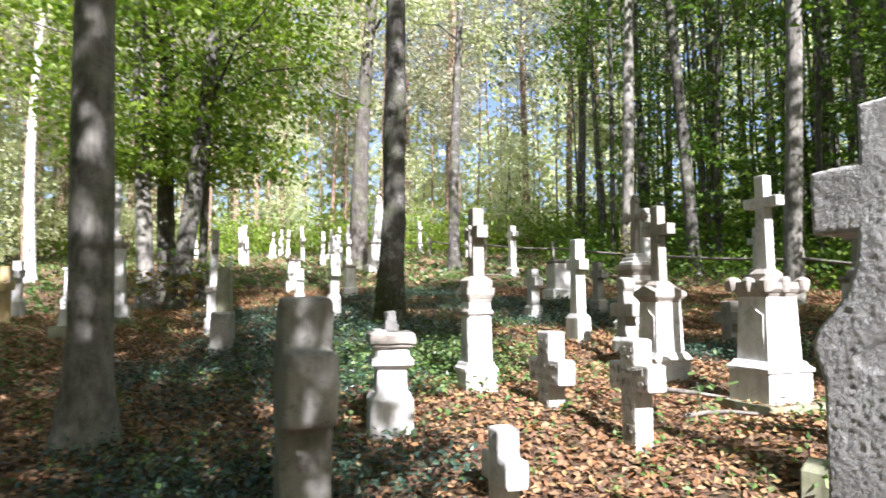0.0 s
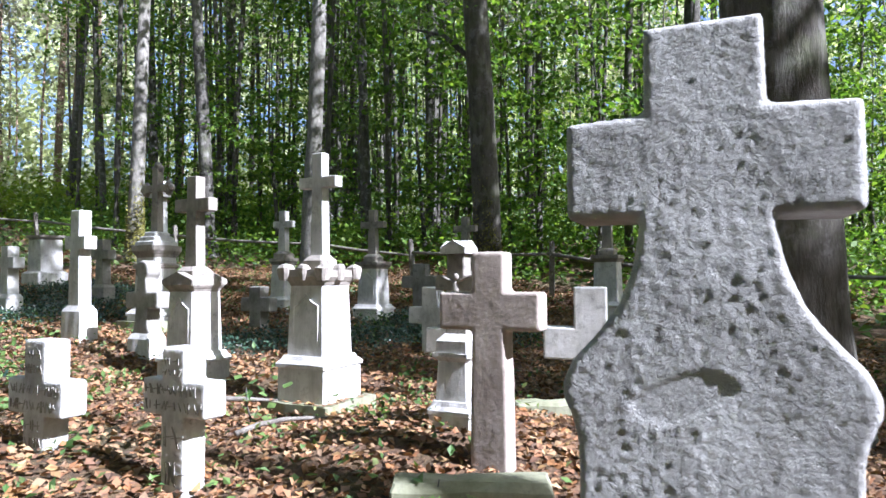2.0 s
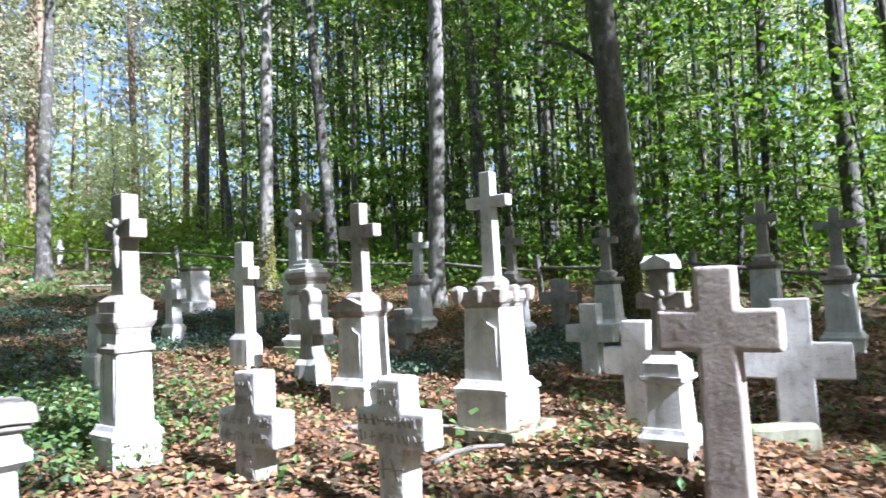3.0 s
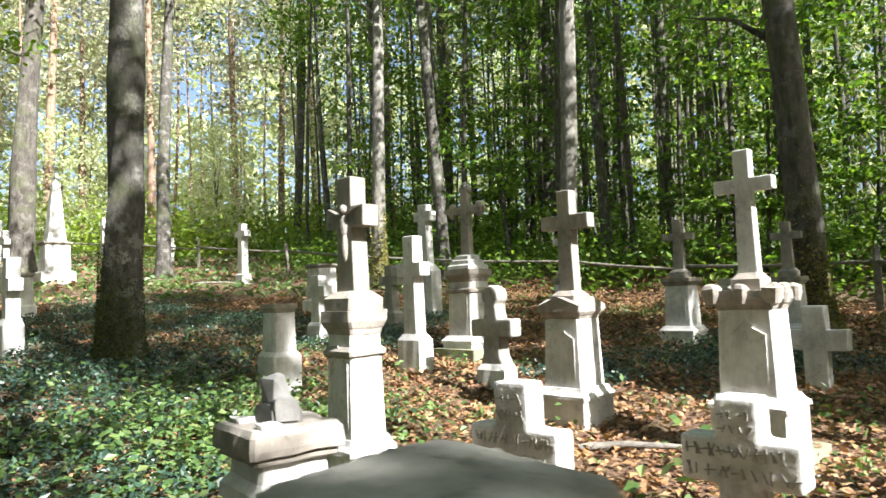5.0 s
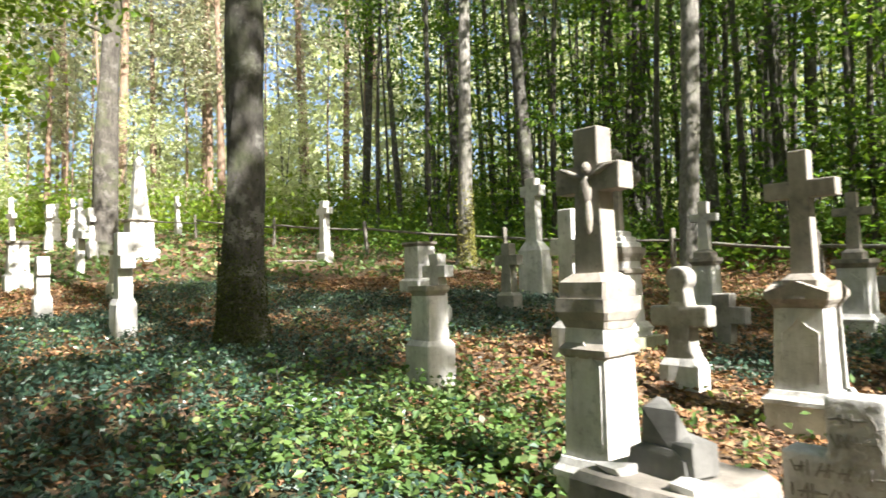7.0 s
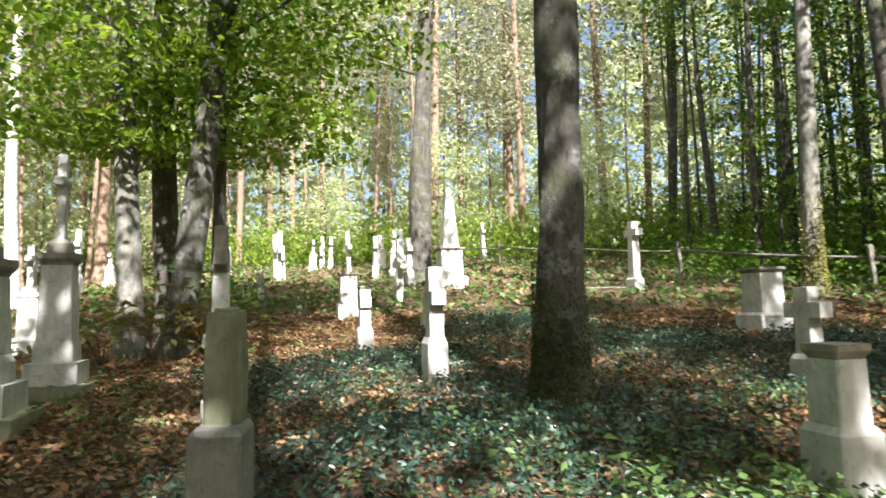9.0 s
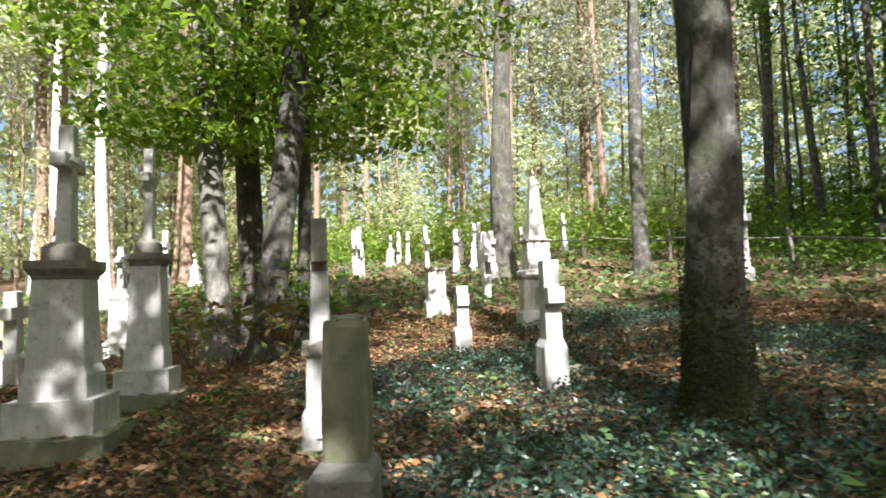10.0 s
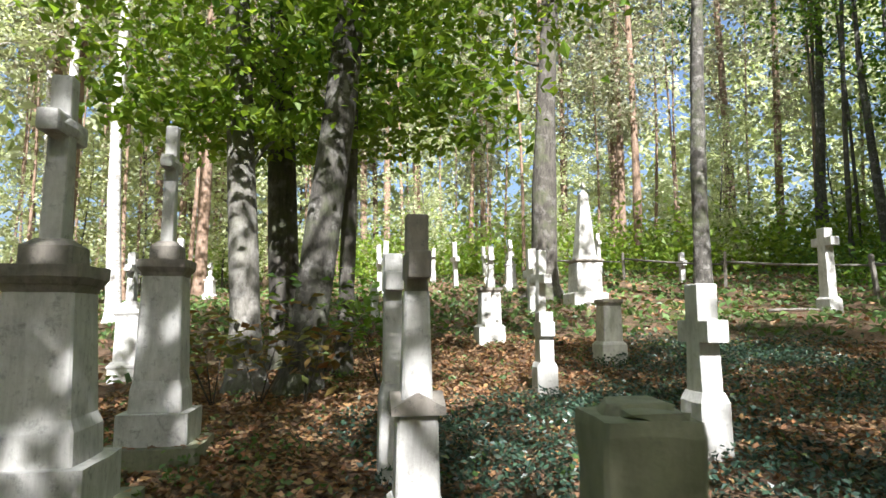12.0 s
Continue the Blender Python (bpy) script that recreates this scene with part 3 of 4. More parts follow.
obelisk("pedestal_stone", at(-5.75, 16.5), "grey pedestal with a weathered cap", ROW, 0.34, 0.85, 0.26, 0.78, STONE, spire=False)

def shard(bm, at_point, size, seed):
    """An angular lump of broken stone: the hull of a few random corners."""
    q = random.Random(seed)
    vs = [bm.verts.new((at_point[0] + q.choice((-1, 1)) * size[0] * q.uniform(0.55, 1), at_point[1] + q.choice((-1, 1)) * size[1] * q.uniform(0.55, 1), at_point[2] + q.choice((-1, 1)) * size[2] * q.uniform(0.6, 1))) for k in range(16)]
    hull = bmesh.ops.convex_hull(bm, input=vs)
    bmesh.ops.delete(bm, geom=[g for g in hull["geom_interior"] if isinstance(g, bmesh.types.BMVert)], context="VERTS")


def hewn_stump():
    """What is left of a snapped cross: a squat block with a jagged break above it."""
    bm = turned([(0.088, 0.055, 0.79), (0.084, 0.052, 0.845), (0.05, 0.047, 0.86)], cuts=4, rough=0.012)
    shard(bm, (-0.005, 0.0, 0.895), (0.056, 0.046, 0.068), 5)
    shard(bm, (0.05, -0.004, 0.845), (0.05, 0.05, 0.045), 8)
    return bm


# broken monument with a lump of stone on its cap
broken = thing("broken_monument", at(-0.64, 5.30, -6), "broken stone monument with a lump of rock on its cap", "grave monument", ROW)
part("plinth", turned([(0.16, 0.16, -0.08), (0.155, 0.155, 0.30), (0.13, 0.13, 0.36)], cuts=4, rough=0.012), STONE, broken)
part("shaft", turned([(0.115, 0.115, 0.36), (0.11, 0.11, 0.54)], cuts=3), STONE, broken)
part("moulding", turned([(0.11, 0.11, 0.52), (0.155, 0.155, 0.56), (0.155, 0.155, 0.60), (0.125, 0.125, 0.63), (0.12, 0.12, 0.69)], cuts=4, rough=0.006), STONE, broken)
part("cap", turned([(0.12, 0.12, 0.682), (0.148, 0.148, 0.692), (0.15, 0.15, 0.704), (0.146, 0.146, 0.71), (0.166, 0.166, 0.718), (0.168, 0.168, 0.74), (0.166, 0.166, 0.782), (0.15, 0.15, 0.80)], cuts=9, rough=0.008), STONE_CAP, broken, "cracked weathered cap slab")
for spot, size, seed in (((-0.09, -0.09, 0.80), (0.05, 0.035, 0.02), 3), ((0.10, -0.08, 0.80), (0.045, 0.04, 0.018), 4)):
    chip = bmesh.new()
    shard(chip, spot, size, seed)
    part("chip", chip, STONE, broken, "pale broken chip of stone")
part("broken_stump", hewn_stump(), STONE_BLACK, broken, "dark broken stump of a cross")

# gabled cross by the ground cover, and the grey block before it
gab = thing("gabled_monument", at(-4.45, 9.85), "slim pale monument with a gabled head and cross", "grave monument", ROW)
part("base_slab", turned([(0.17, 0.17, -0.1), (0.17, 0.17, 0.06)], cuts=3, rough=0.01), STONE_MOSSY, gab)
part("plinth", turned([(0.135, 0.135, 0.06), (0.13, 0.13, 0.29), (0.115, 0.115, 0.31)], cuts=3), STONE, gab)
part("pedestal", turned([(0.105, 0.105, 0.31), (0.095, 0.095, 0.72)], cuts=3), STONE, gab)
part("gable", gables(0.125, 0.70, 0.10), STONE_CAP, gab, "gabled head")
part("shaft", turned([(0.075, 0.075, 0.76), (0.06, 0.06, 1.28)], cuts=2), STONE, gab)
part("cross", silhouette([(0.055, 1.26), (0.055, 1.34), (0.16, 1.34), (0.16, 1.47), (0.055, 1.47), (0.055, 1.66)], 0.11, 0.012), STONE_CAP, gab)

flared_cross("cross_gravestone", at(-4.95, 10.75), "slim pale cross behind a gabled monument", ROW, 1.45, 0.30, 0.13, 0.25, 0.62, STONE, arm_at=0.78)
block = thing("gravestone_block", at(-3.37, 8.05, -9), "mossy grey stone block on a wider foot", "gravestone", ROW)
foot = part("foot", turned([(0.185, 0.125, -0.1), (0.18, 0.12, 0.49), (0.16, 0.10, 0.52)], cuts=4, rough=0.012), STONE_DARK, block)
foot.location.x = 0.075
top_block = turned([(0.096, 0.086, 0.50), (0.094, 0.085, 0.66), (0.095, 0.086, 0.80), (0.094, 0.085, 0.94), (0.095, 0.085, 1.03), (0.091, 0.081, 1.055)], chamfer=0.008, cuts=9, rough=0.012)
shard(top_block, (-0.03, 0.0, 1.055), (0.06, 0.07, 0.02), 11)
shard(top_block, (0.04, 0.01, 1.05), (0.05, 0.06, 0.016), 12)
part("block", top_block, STONE_MOSSY, block)

# two tall monuments on stepped slabs under the leaves
def tall_monument(m, label, w, z, cross_h, mats):
    t = thing("stepped_monument", m, label, "grave monument", ROW)
    a, b, c, d = z
    hw = w / 2
    part("step", turned([(hw * 1.9, hw * 1.9, -0.15), (hw * 1.9, hw * 1.9, a)], cuts=6, rough=0.012, seed=w), STONE_MOSSY, t, "mossy lower step")
    part("plinth", turned([(hw * 1.4, hw * 1.4, a), (hw * 1.4, hw * 1.4, b)], cuts=5, rough=0.008, seed=w * 2), mats[0], t)
    part("pedestal", turned([(hw * 1.05, hw * 1.05, b), (hw * 1.02, hw * 1.02, b + 0.16), (hw * 0.92, hw * 0.92, b + 0.22), (hw * 0.80, hw * 0.80, c)], cuts=5, rough=0.005, seed=w * 3), mats[0], t)
    part("cap", turned(cap_rings(hw * 1.0, c, d - c), cuts=5, rough=0.008, seed=w * 4), mats[1], t)
    part("cross_foot", turned([(hw * 0.62, hw * 0.62, d), (hw * 0.60, hw * 0.60, d + 0.10), (hw * 0.36, hw * 0.36, d + 0.14)], cuts=3, seed=w * 5), mats[1], t)
    s = hw * 0.62
    x = part("cross", silhouette(cross_profile(cross_h, s * 3.1, s * 0.85, cross_h * 0.62, s * 0.9, foot=s * 1.25), s * 0.85, 0.02), mats[0], t)
    x.location.z = d + 0.12
    bm = bmesh.new()
    blob(bm, (0, 0, 0), (s * 1.55, s * 0.55, s * 0.62))
    k = part("rosette", bm, mats[0], x)
    k.location.z = cross_h * 0.62 + s * 0.45
    return t


tall_monument(at(-6.30, 9.42), "tall white stone monument with a round-armed cross", 0.42, (0.18, 0.42, 1.26, 1.40), 0.90, (STONE, STONE_CAP))
tall_monument(at(-6.75, 10.75), "tall weathered monument with a pale cross", 0.34, (0.16, 0.38, 1.34, 1.46), 0.90, (STONE, STONE_CAP))

# small stones of the far rows
rng = random.Random(11)
FAR = [(-8.7, 10.6, 1.03), (-9.5, 11.5, 0.9), (-9.6, 13.4, 1.6), (-11.2, 25.4, 1.2), (-6.2, 23.0, 1.4), (-9.0, 29.5, 1.35), (-8.4, 30.2, 1.6), (-5.4, 33.0, 1.7),
       (-2.5, 28.5, 1.0), (-9.8, 28.0, 1.6), (-11.5, 30.5, 1.4), (-12.1, 31.0, 0.95), (-12.6, 32.5, 1.4), (-7.8, 24.8, 1.4), (-7.4, 25.7, 1.5), (-11.0, 24.6, 1.7),
       (-14.5, 36.0, 1.5), (-12.0, 29.8, 1.3), (-11.8, 26.1, 1.6), (-15.4, 21.0, 2.0), (-9.0, 19.5, 0.8), (-5.3, 18.4, 1.4), (-10.9, 11.4, 1.0), (-20.5, 17.6, 1.7),
       (-5.8, 20.4, 1.4), (-9.1, 11.3, 1.1), (-13.5, 23.5, 1.3), (-14.2, 27.2, 1.2), (-16.0, 30.0, 1.5), (-17.5, 25.0, 1.2), (-10.2, 33.5, 1.3), (-7.0, 32.0, 1.2)]
for i, (x, y, h) in enumerate(FAR):
    k = i % 3
    mat = STONE_WHITE if rng.random() < 0.3 else STONE
    if i < 2:
        mat = STONE_OCHRE
    tilt = (rng.uniform(-3, 3), rng.uniform(-4, 4))
    m = at(x, y, rng.uniform(-10, 10), lean=tilt)
    if k == 0 or h < 1.1:
        plain_cross("stone_cross", m, ("ochre-lichened stone cross in the sun" if i < 2 else "distant weathered stone cross in a far row"), ROW, h, h * 0.5, 0.17, 0.14, h * 0.58, 0.16, mat)
    elif k == 1:
        flared_cross("cross_gravestone", m, "distant pale cross on a block foot", ROW, h, 0.42, 0.16, 0.34, h * 0.36, mat)
    else:
        pedestal_cross("grave_monument", m, "distant pale pedestal with a cross", ROW, 0.34, (h * 0.16, h * 0.5, h * 0.56), (h * 0.40, 0.34, 0.11, h * 0.24, 0.09), (mat, STONE, mat), arch=False)

# mossy grave kerbs in the leaves
def kerb(x, y, length, turn, h=0.12, w=0.16):
    ob = part("grave_kerb", turned([(length / 2, w / 2, -0.12), (length / 2, w / 2, h * 0.8), (length / 2 - 0.02, w / 2 - 0.03, h)], cuts=8, rough=0.02, seed=x), STONE_MOSSY, None)
    ob.matrix_world = pose(x, y, gz(x, y), 0, 0, turn)
    return tagged(ob, "mossy stone grave kerb sunk in leaves", "grave kerb", "mossy grave kerbs")


kerb(2.16, 4.02, 0.75, -35, 0.2, 0.2)
kerb(3.55, 4.9, 0.6, -30)
kerb(-3.0, 12.2, 0.5, 20, 0.08)


# ---- fence ----
def fence_run(points):
    t = thing("wooden_fence", pose(0, 0, 0), "old split-rail wooden fence, grey and sagging", "fence")
    tops = []
    for x, y in points:
        z = gz(x, y)
        bm = bmesh.new()
        stack(bm, [(0.05, 0.045, -0.25), (0.045, 0.045, 0.5), (0.05, 0.04, 0.92), (0.03, 0.03, 0.97)], cuts=1, rough=0.012, seed=x)
        p = part("post", bm, WOOD, t)
        p.matrix_world = pose(x, y, z, rng.uniform(-4, 4), rng.uniform(-4, 4), rng.uniform(0, 90))
        tops.append(Vector((x, y, z)))
    for i in range(len(tops) - 1):
        a, b = tops[i] + Vector((0, 0, 0.66 + rng.uniform(-0.06, 0.1))), tops[i + 1] + Vector((0, 0, 0.66 + rng.uniform(-0.06, 0.1)))
        bm = tube([a.lerp(b, f) + Vector((0, 0, -0.035 * math.sin(math.pi * f))) for f in (-0.03, 0.25, 0.5, 0.75, 1.03)], [0.03, 0.034, 0.032, 0.028, 0.024], 7)
        part("rail", bm, WOOD, t)
    return t


def tube(points, radii, sides, rough=0.0, seed=0.0):
    """A limb or trunk along points, with the given radii."""
    bm = bmesh.new()
    prev = None
    for i, (p, r) in enumerate(zip(points, radii)):
        p = Vector(p)
        a, b = Vector(points[max(i - 1, 0)]), Vector(points[min(i + 1, len(points) - 1)])
        q = (b - a).to_track_quat("Z", "Y")
        ring = []
        for j in range(sides):
            an = 2 * math.pi * j / sides
            k = 1 + rough * noise.noise(Vector((math.cos(an) * 1.5 + seed, math.sin(an) * 1.5, p.z * 0.9)))
            ring.append(bm.verts.new(p + q @ Vector((math.cos(an) * r * k, math.sin(an) * r * k, 0))))
        if prev:
            for j in range(sides):
                bm.faces.new((prev[j], prev[(j + 1) % sides], ring[(j + 1) % sides], ring[j]))
        else:
            bm.faces.new(ring[::-1])
        prev = ring
    bm.faces.new(prev)
    for f in bm.faces:
        f.smooth = True
    return bm


fence_run([(-9.5, 34.5), (-4.3, 29.4), (-1.5, 26.0), (1.1, 22.6), (3.9, 18.6), (6.0, 15.0), (7.1, 12.6), (8.2, 9.8), (9.3, 7.2), (10.2, 4.8), (11.0, 2.2)])


# ---- leaves ----
def leaf_quads(rs, centres, size, up=0.4, aspect=0.62):
    """Four-cornered leaves, bent along the middle, at the given places. up: how far they lie flat (1) or hang at random (0)."""
    n = len(centres)
    d = rs.normal(size=(n, 3))
    nrm = rs.normal(size=(n, 3)) * (1 - up) + np.array([0, 0, 1.0]) * up
    nrm /= np.linalg.norm(nrm, axis=1, keepdims=True) + 1e-9
    a = np.cross(nrm, d)
    a /= np.linalg.norm(a, axis=1, keepdims=True) + 1e-9
    b = np.cross(nrm, a)
    s = size * rs.uniform(0.6, 1.35, (n, 1))
    fold = nrm * s * rs.uniform(-0.1, 0.25, (n, 1))
    v = np.stack([centres - a * s * 0.5, centres + b * s * 0.5 * aspect + fold, centres + a * s * 0.55, centres - b * s * 0.5 * aspect + fold], 1)
    return v.reshape(-1, 3), np.arange(4 * n).reshape(n, 4)


def sprays(rs, hubs, per, spread, flat):
    """Leaf places in flattened sprays round the given hubs."""
    c = np.repeat(hubs, per, 0)
    off = rs.normal(size=c.shape) * np.array([spread, spread, spread * flat])
    return c + off


def tree_hubs(rs, n, r, z0, z1, shape):
    """Hubs of foliage through a crown; shape: 0 widest low down, 1 widest high up."""
    f = rs.uniform(0, 1, n)
    z = z0 + (z1 - z0) * f
    env = np.sin(np.pi * np.clip(0.08 + 0.9 * (f ** (1.4 if shape else 0.8)), 0, 1)) ** 0.7
    rad = r * env * np.sqrt(rs.uniform(0.05, 1, n))
    an = rs.uniform(0, 2 * math.pi, n)
    return np.stack([rad * np.cos(an), rad * np.sin(an), z], -1)


def make_tree(name, label, m, height, girth, bends, bark_mat, leaf_mat, crown, limbs=6, group="", category="tree", seed=1, flare=1.5, sides=14):
    """crown: (hubs, leaves a hub, leaf size, radius, lowest, highest, spread, flatness)."""
    rs = np.random.RandomState(seed)
    t = thing(name, m, label, category, group)
    hs = [-0.3, 0.0, 0.12, 0.35, 0.8, 1.6, 3, 5, 8, 12, 16, 22, 28]
    hs = [h for h in hs if h < height] + [height]
    pts, rad = [], []
    for h in hs:
        f = h / height
        bx = bends[0] * h + bends[2] * math.sin(f * 5 + seed)
        by = bends[1] * h + bends[2] * math.cos(f * 4 + seed * 2)
        bx -= bends[2] * math.sin(seed)
        by -= bends[2] * math.cos(seed * 2)
        pts.append(Vector((bx, by, h)))
        r = girth / 2 * (1 - 0.80 * max(f, 0) ** 1.1)
        rad.append(r * (1 + (flare - 1) * math.exp(-max(h, 0) / 0.22)))
    trunk = part("trunk", tube(pts, rad, sides, 0.22, seed), bark_mat, t)

    def axis(z):
        for p, q in zip(pts, pts[1:]):
            if p.z <= z <= q.z:
                return p.lerp(q, (z - p.z) / (q.z - p.z))
        return pts[-1]
    if crown:
        nh, per, size, r, z0, z1, spread, flat = crown
        hubs = tree_hubs(rs, nh, r, z0, z1, 1)
        hubs[:, :2] += np.array([axis(min(z, height))[:2] for z in hubs[:, 2]])
        for i in range(limbs):
            h = Vector(hubs[int(i * nh / limbs)])
            s = axis(max(h.z - 0.45 * (h.xy - axis(h.z).xy).length - 0.3, z0 * 0.75))
            mid = s.lerp(h, 0.5) + Vector((0, 0, 0.12 * (h - s).length))
            part("limb", tube([s, mid, h], [girth * 0.13, girth * 0.08, 0.012], 6), bark_mat, t)
        v, f = leaf_quads(rs, sprays(rs, hubs, per, spread, flat), size, up=0.55)
        c = mesh_object("crown", v, f, leaf_mat)
        c.parent = t
    return t


# the trees that stand among the graves
OLD = "old trees among the graves"
def stand(x, y, turn=0.0, s=1.0):
    return pose(x, y, gz(x, y), 0, 0, turn) @ Matrix.Scale(s, 4)


HIGH = (44, 55, 0.19, 3.4, 8.0, 15.0, 0.46, 0.3)
first_tree = make_tree("tree", "grey-barked tree with a mossy foot among the graves", stand(-1.80, 10.4), 17, 0.40, (0.012, 0.03, 0.10), BARK_GREY, LEAF, HIGH, group=OLD, seed=1)
make_tree("tree", "grey-barked tree near the path", stand(-2.71, 4.75), 15, 0.32, (-0.02, 0.0, 0.05), BARK_PALE, LEAF, HIGH, group=OLD, seed=2)
leaning = make_tree("tree", "leaning grey tree in sunlight", stand(-6.1, 23.8), 18, 0.70, (0.06, 0.0, 0.15), BARK_DARK, LEAF_SUN_PALED, HIGH, group=OLD, seed=3, flare=1.9)
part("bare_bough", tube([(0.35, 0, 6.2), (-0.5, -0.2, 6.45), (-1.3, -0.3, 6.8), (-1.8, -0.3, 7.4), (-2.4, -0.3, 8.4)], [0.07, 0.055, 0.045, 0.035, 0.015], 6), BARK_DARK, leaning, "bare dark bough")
make_tree("tree", "slender grey tree before the fence", stand(-2.3, 22.4), 18, 0.38, (0.01, 0.0, 0.15), BARK_GREY, LEAF_SUN_PALED, HIGH, group=OLD, seed=4)
fence_tree = make_tree("tree", "slender pale tree by the fence", stand(3.0, 19.0), 18, 0.38, (0.0, 0.0, 0.12), BARK_PALE, LEAF, HIGH, group=OLD, seed=5)
make_tree("tree", "pale grey tree behind the fence", stand(5.2, 13.4), 16, 0.34, (0.02, 0.0, 0.10), BARK_PALE, LEAF, HIGH, group=OLD, seed=6)
dark_tree = make_tree("tree", "dark tree with a yellow mossy foot", stand(6.6, 9.5), 15, 0.46, (-0.05, 0.02, 0.08), BARK_DARK, LEAF, (110, 50, 0.12, 4.0, 4.0, 13.0, 0.5, 0.3), group=OLD, seed=7)
make_tree("tree", "thick old trunk with split bark", stand(5.1, 4.1), 14, 0.80, (0.0, 0.0, 0.05), BARK_DARK, LEAF, HIGH, group=OLD, seed=8, flare=1.3)
LOW = (120, 70, 0.14, 3.9, 2.8, 10.0, 0.45, 0.16)
make_tree("tree", "leaning tree with a sunlit pale foot", stand(-7.6, 13.0), 14, 0.36, (-0.05, 0.02, 0.12), BARK_PALE, LEAF_BRIGHT, LOW, group=OLD, seed=9)
make_tree("tree", "dark trunk in a clump of trees", stand(-7.9, 14.3), 15, 0.42, (-0.02, 0.0, 0.12), BARK_DARK, LEAF_BRIGHT, LOW, group=OLD, seed=10)
make_tree("tree", "bowed grey trunk in a clump of trees", stand(-6.95, 13.0), 15, 0.40, (0.06, 0.02, 0.16), BARK_GREY, LEAF_BRIGHT, LOW, group=OLD, seed=12)
make_tree("tree", "thin dark trunk in a clump of trees", stand(-6.9, 13.9), 12, 0.2, (0.02, 0.0, 0.08), BARK_DARK, LEAF, (50, 50, 0.12, 2.4, 3.5, 9.0, 0.4, 0.25), group=OLD, seed=13)
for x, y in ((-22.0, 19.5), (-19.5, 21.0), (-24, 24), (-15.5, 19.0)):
    make_tree("birch", "white birch in full sunlight", stand(x, y), 17, 0.34, (0.02, 0.0, 0.2), BARK_BIRCH, LEAF_SUN_PALED, HIGH, group="white birches", seed=int(20 + abs(x)))

MOSS = material("green_moss", leafy([(0.03, 0.045, 0.01), (0.05, 0.062, 0.012), (0.08, 0.085, 0.018), (0.03, 0.04, 0.01)], 0.0, 0.95))


def mossy(tree, girth, n, top, seed, lean=(0.0, 0.0), mat=MOSS, size=0.026):
    """Tufts of moss that thin out up the foot of a trunk."""
    rs = np.random.RandomState(seed)
    h = np.abs(rs.normal(size=n)) * top * 0.45
    an = rs.vonmises(seed, 0.9, n)
    rad = girth / 2 * (1.07 + 0.5 * np.exp(-h / 0.22))
    c = np.stack([rad * np.cos(an) + lean[0] * h, rad * np.sin(an) + lean[1] * h, h], -1)
    v, f = leaf_quads(rs, c, size, up=0.0)
    o = mesh_object("moss", v, f, mat)
    o.parent = tree
    o["label"] = "tufts of green moss" if mat is MOSS else "tufts of yellow moss"


mossy(first_tree, 0.40, 5200, 1.2, 4)
YELLOW_MOSS = material("yellow_moss", leafy([(0.16, 0.15, 0.03), (0.22, 0.20, 0.04), (0.12, 0.13, 0.03), (0.18, 0.16, 0.05)], 0.0, 0.95))
mossy(dark_tree, 0.46, 3600, 1.6, 5, (-0.05, 0.02), YELLOW_MOSS, 0.04)
mossy(fence_tree, 0.38, 2600, 1.8, 6, (0.0, 0.0), YELLOW_MOSS, 0.06)

# saplings and undergrowth behind the fence, on every side
UNDER = "young trees of the undergrowth"
WOODS = "tall trees of the wood"
def scatter(model, places, group, smin=0.8, smax=1.25, r=None):
    r = r or random.Random(5)
    for x, y in places:
        copy_thing(model, stand(x, y, r.uniform(0, 360), 1.0)).scale = (r.uniform(smin, smax),) * 3


def place_list(n, seed, test, box, gap):
    r = random.Random(seed)
    out = []
    for _ in range(n * 60):
        x, y = r.uniform(box[0], box[1]), r.uniform(box[2], box[3])
        if test(x, y) and all((x - a) ** 2 + (y - b) ** 2 > gap * gap for a, b in out):
            out.append((x, y))
            if len(out) == n:
                break
    return out


def behind(x, y):
    return float(fence_side(x, y)) > 1.2


sap = [make_tree("sapling", "leafy green sapling in the undergrowth", stand(9.5 + i * 0.9, 13.0 - 2.2 * i), 6.5, 0.10, (0.01, 0.0, 0.15), BARK_GREY, (LEAF, LEAF_DARK, LEAF)[i], (40, 38, 0.145, 1.8, 0.9, 6.8, 0.34, 0.12), limbs=8, group=UNDER, seed=31 + i, sides=8) for i in range(3)]
tall = [make_tree("forest_tree", "tall straight tree of the wood", stand(10.5 + i * 1.5, 17.0 + 2 * i), 21, 0.34, (0.0, 0.01, 0.2), (BARK_GREY, BARK_DARK, BARK_GREY)[i], (LEAF, NEEDLES, LEAF)[i], (52, 40, 0.20, 2.8, 7.0, 20.0, 0.55, 0.2), limbs=6, group=WOODS, seed=41 + i, sides=9) for i in range(3)]
pine = [make_tree("pine", "tall pine with a bare reddish trunk", stand(-4.0 + 4 * i, 37.0), 23, 0.40, (0.0, 0.0, 0.12), BARK_PINE, NEEDLES, (120, 42, 0.20, 2.5, 6.5, 23.0, 0.5, 0.3), limbs=10, group=WOODS, seed=51 + i, sides=9) for i in range(2)]
for i in range(3):
    scatter(sap[i], place_list(16, 61 + i, behind, (2, 22, -2, 32), 1.4), UNDER, r=random.Random(71 + i))
    scatter(tall[i], place_list(14, 81 + i, behind, (2, 34, 4, 44), 2.0), WOODS, r=random.Random(91 + i))
def far_left(x, y):
    return (y > 31 or x < -14) and float(fence_side(x, y)) < 14 and (y > 34 or x < -16 or x > -1)


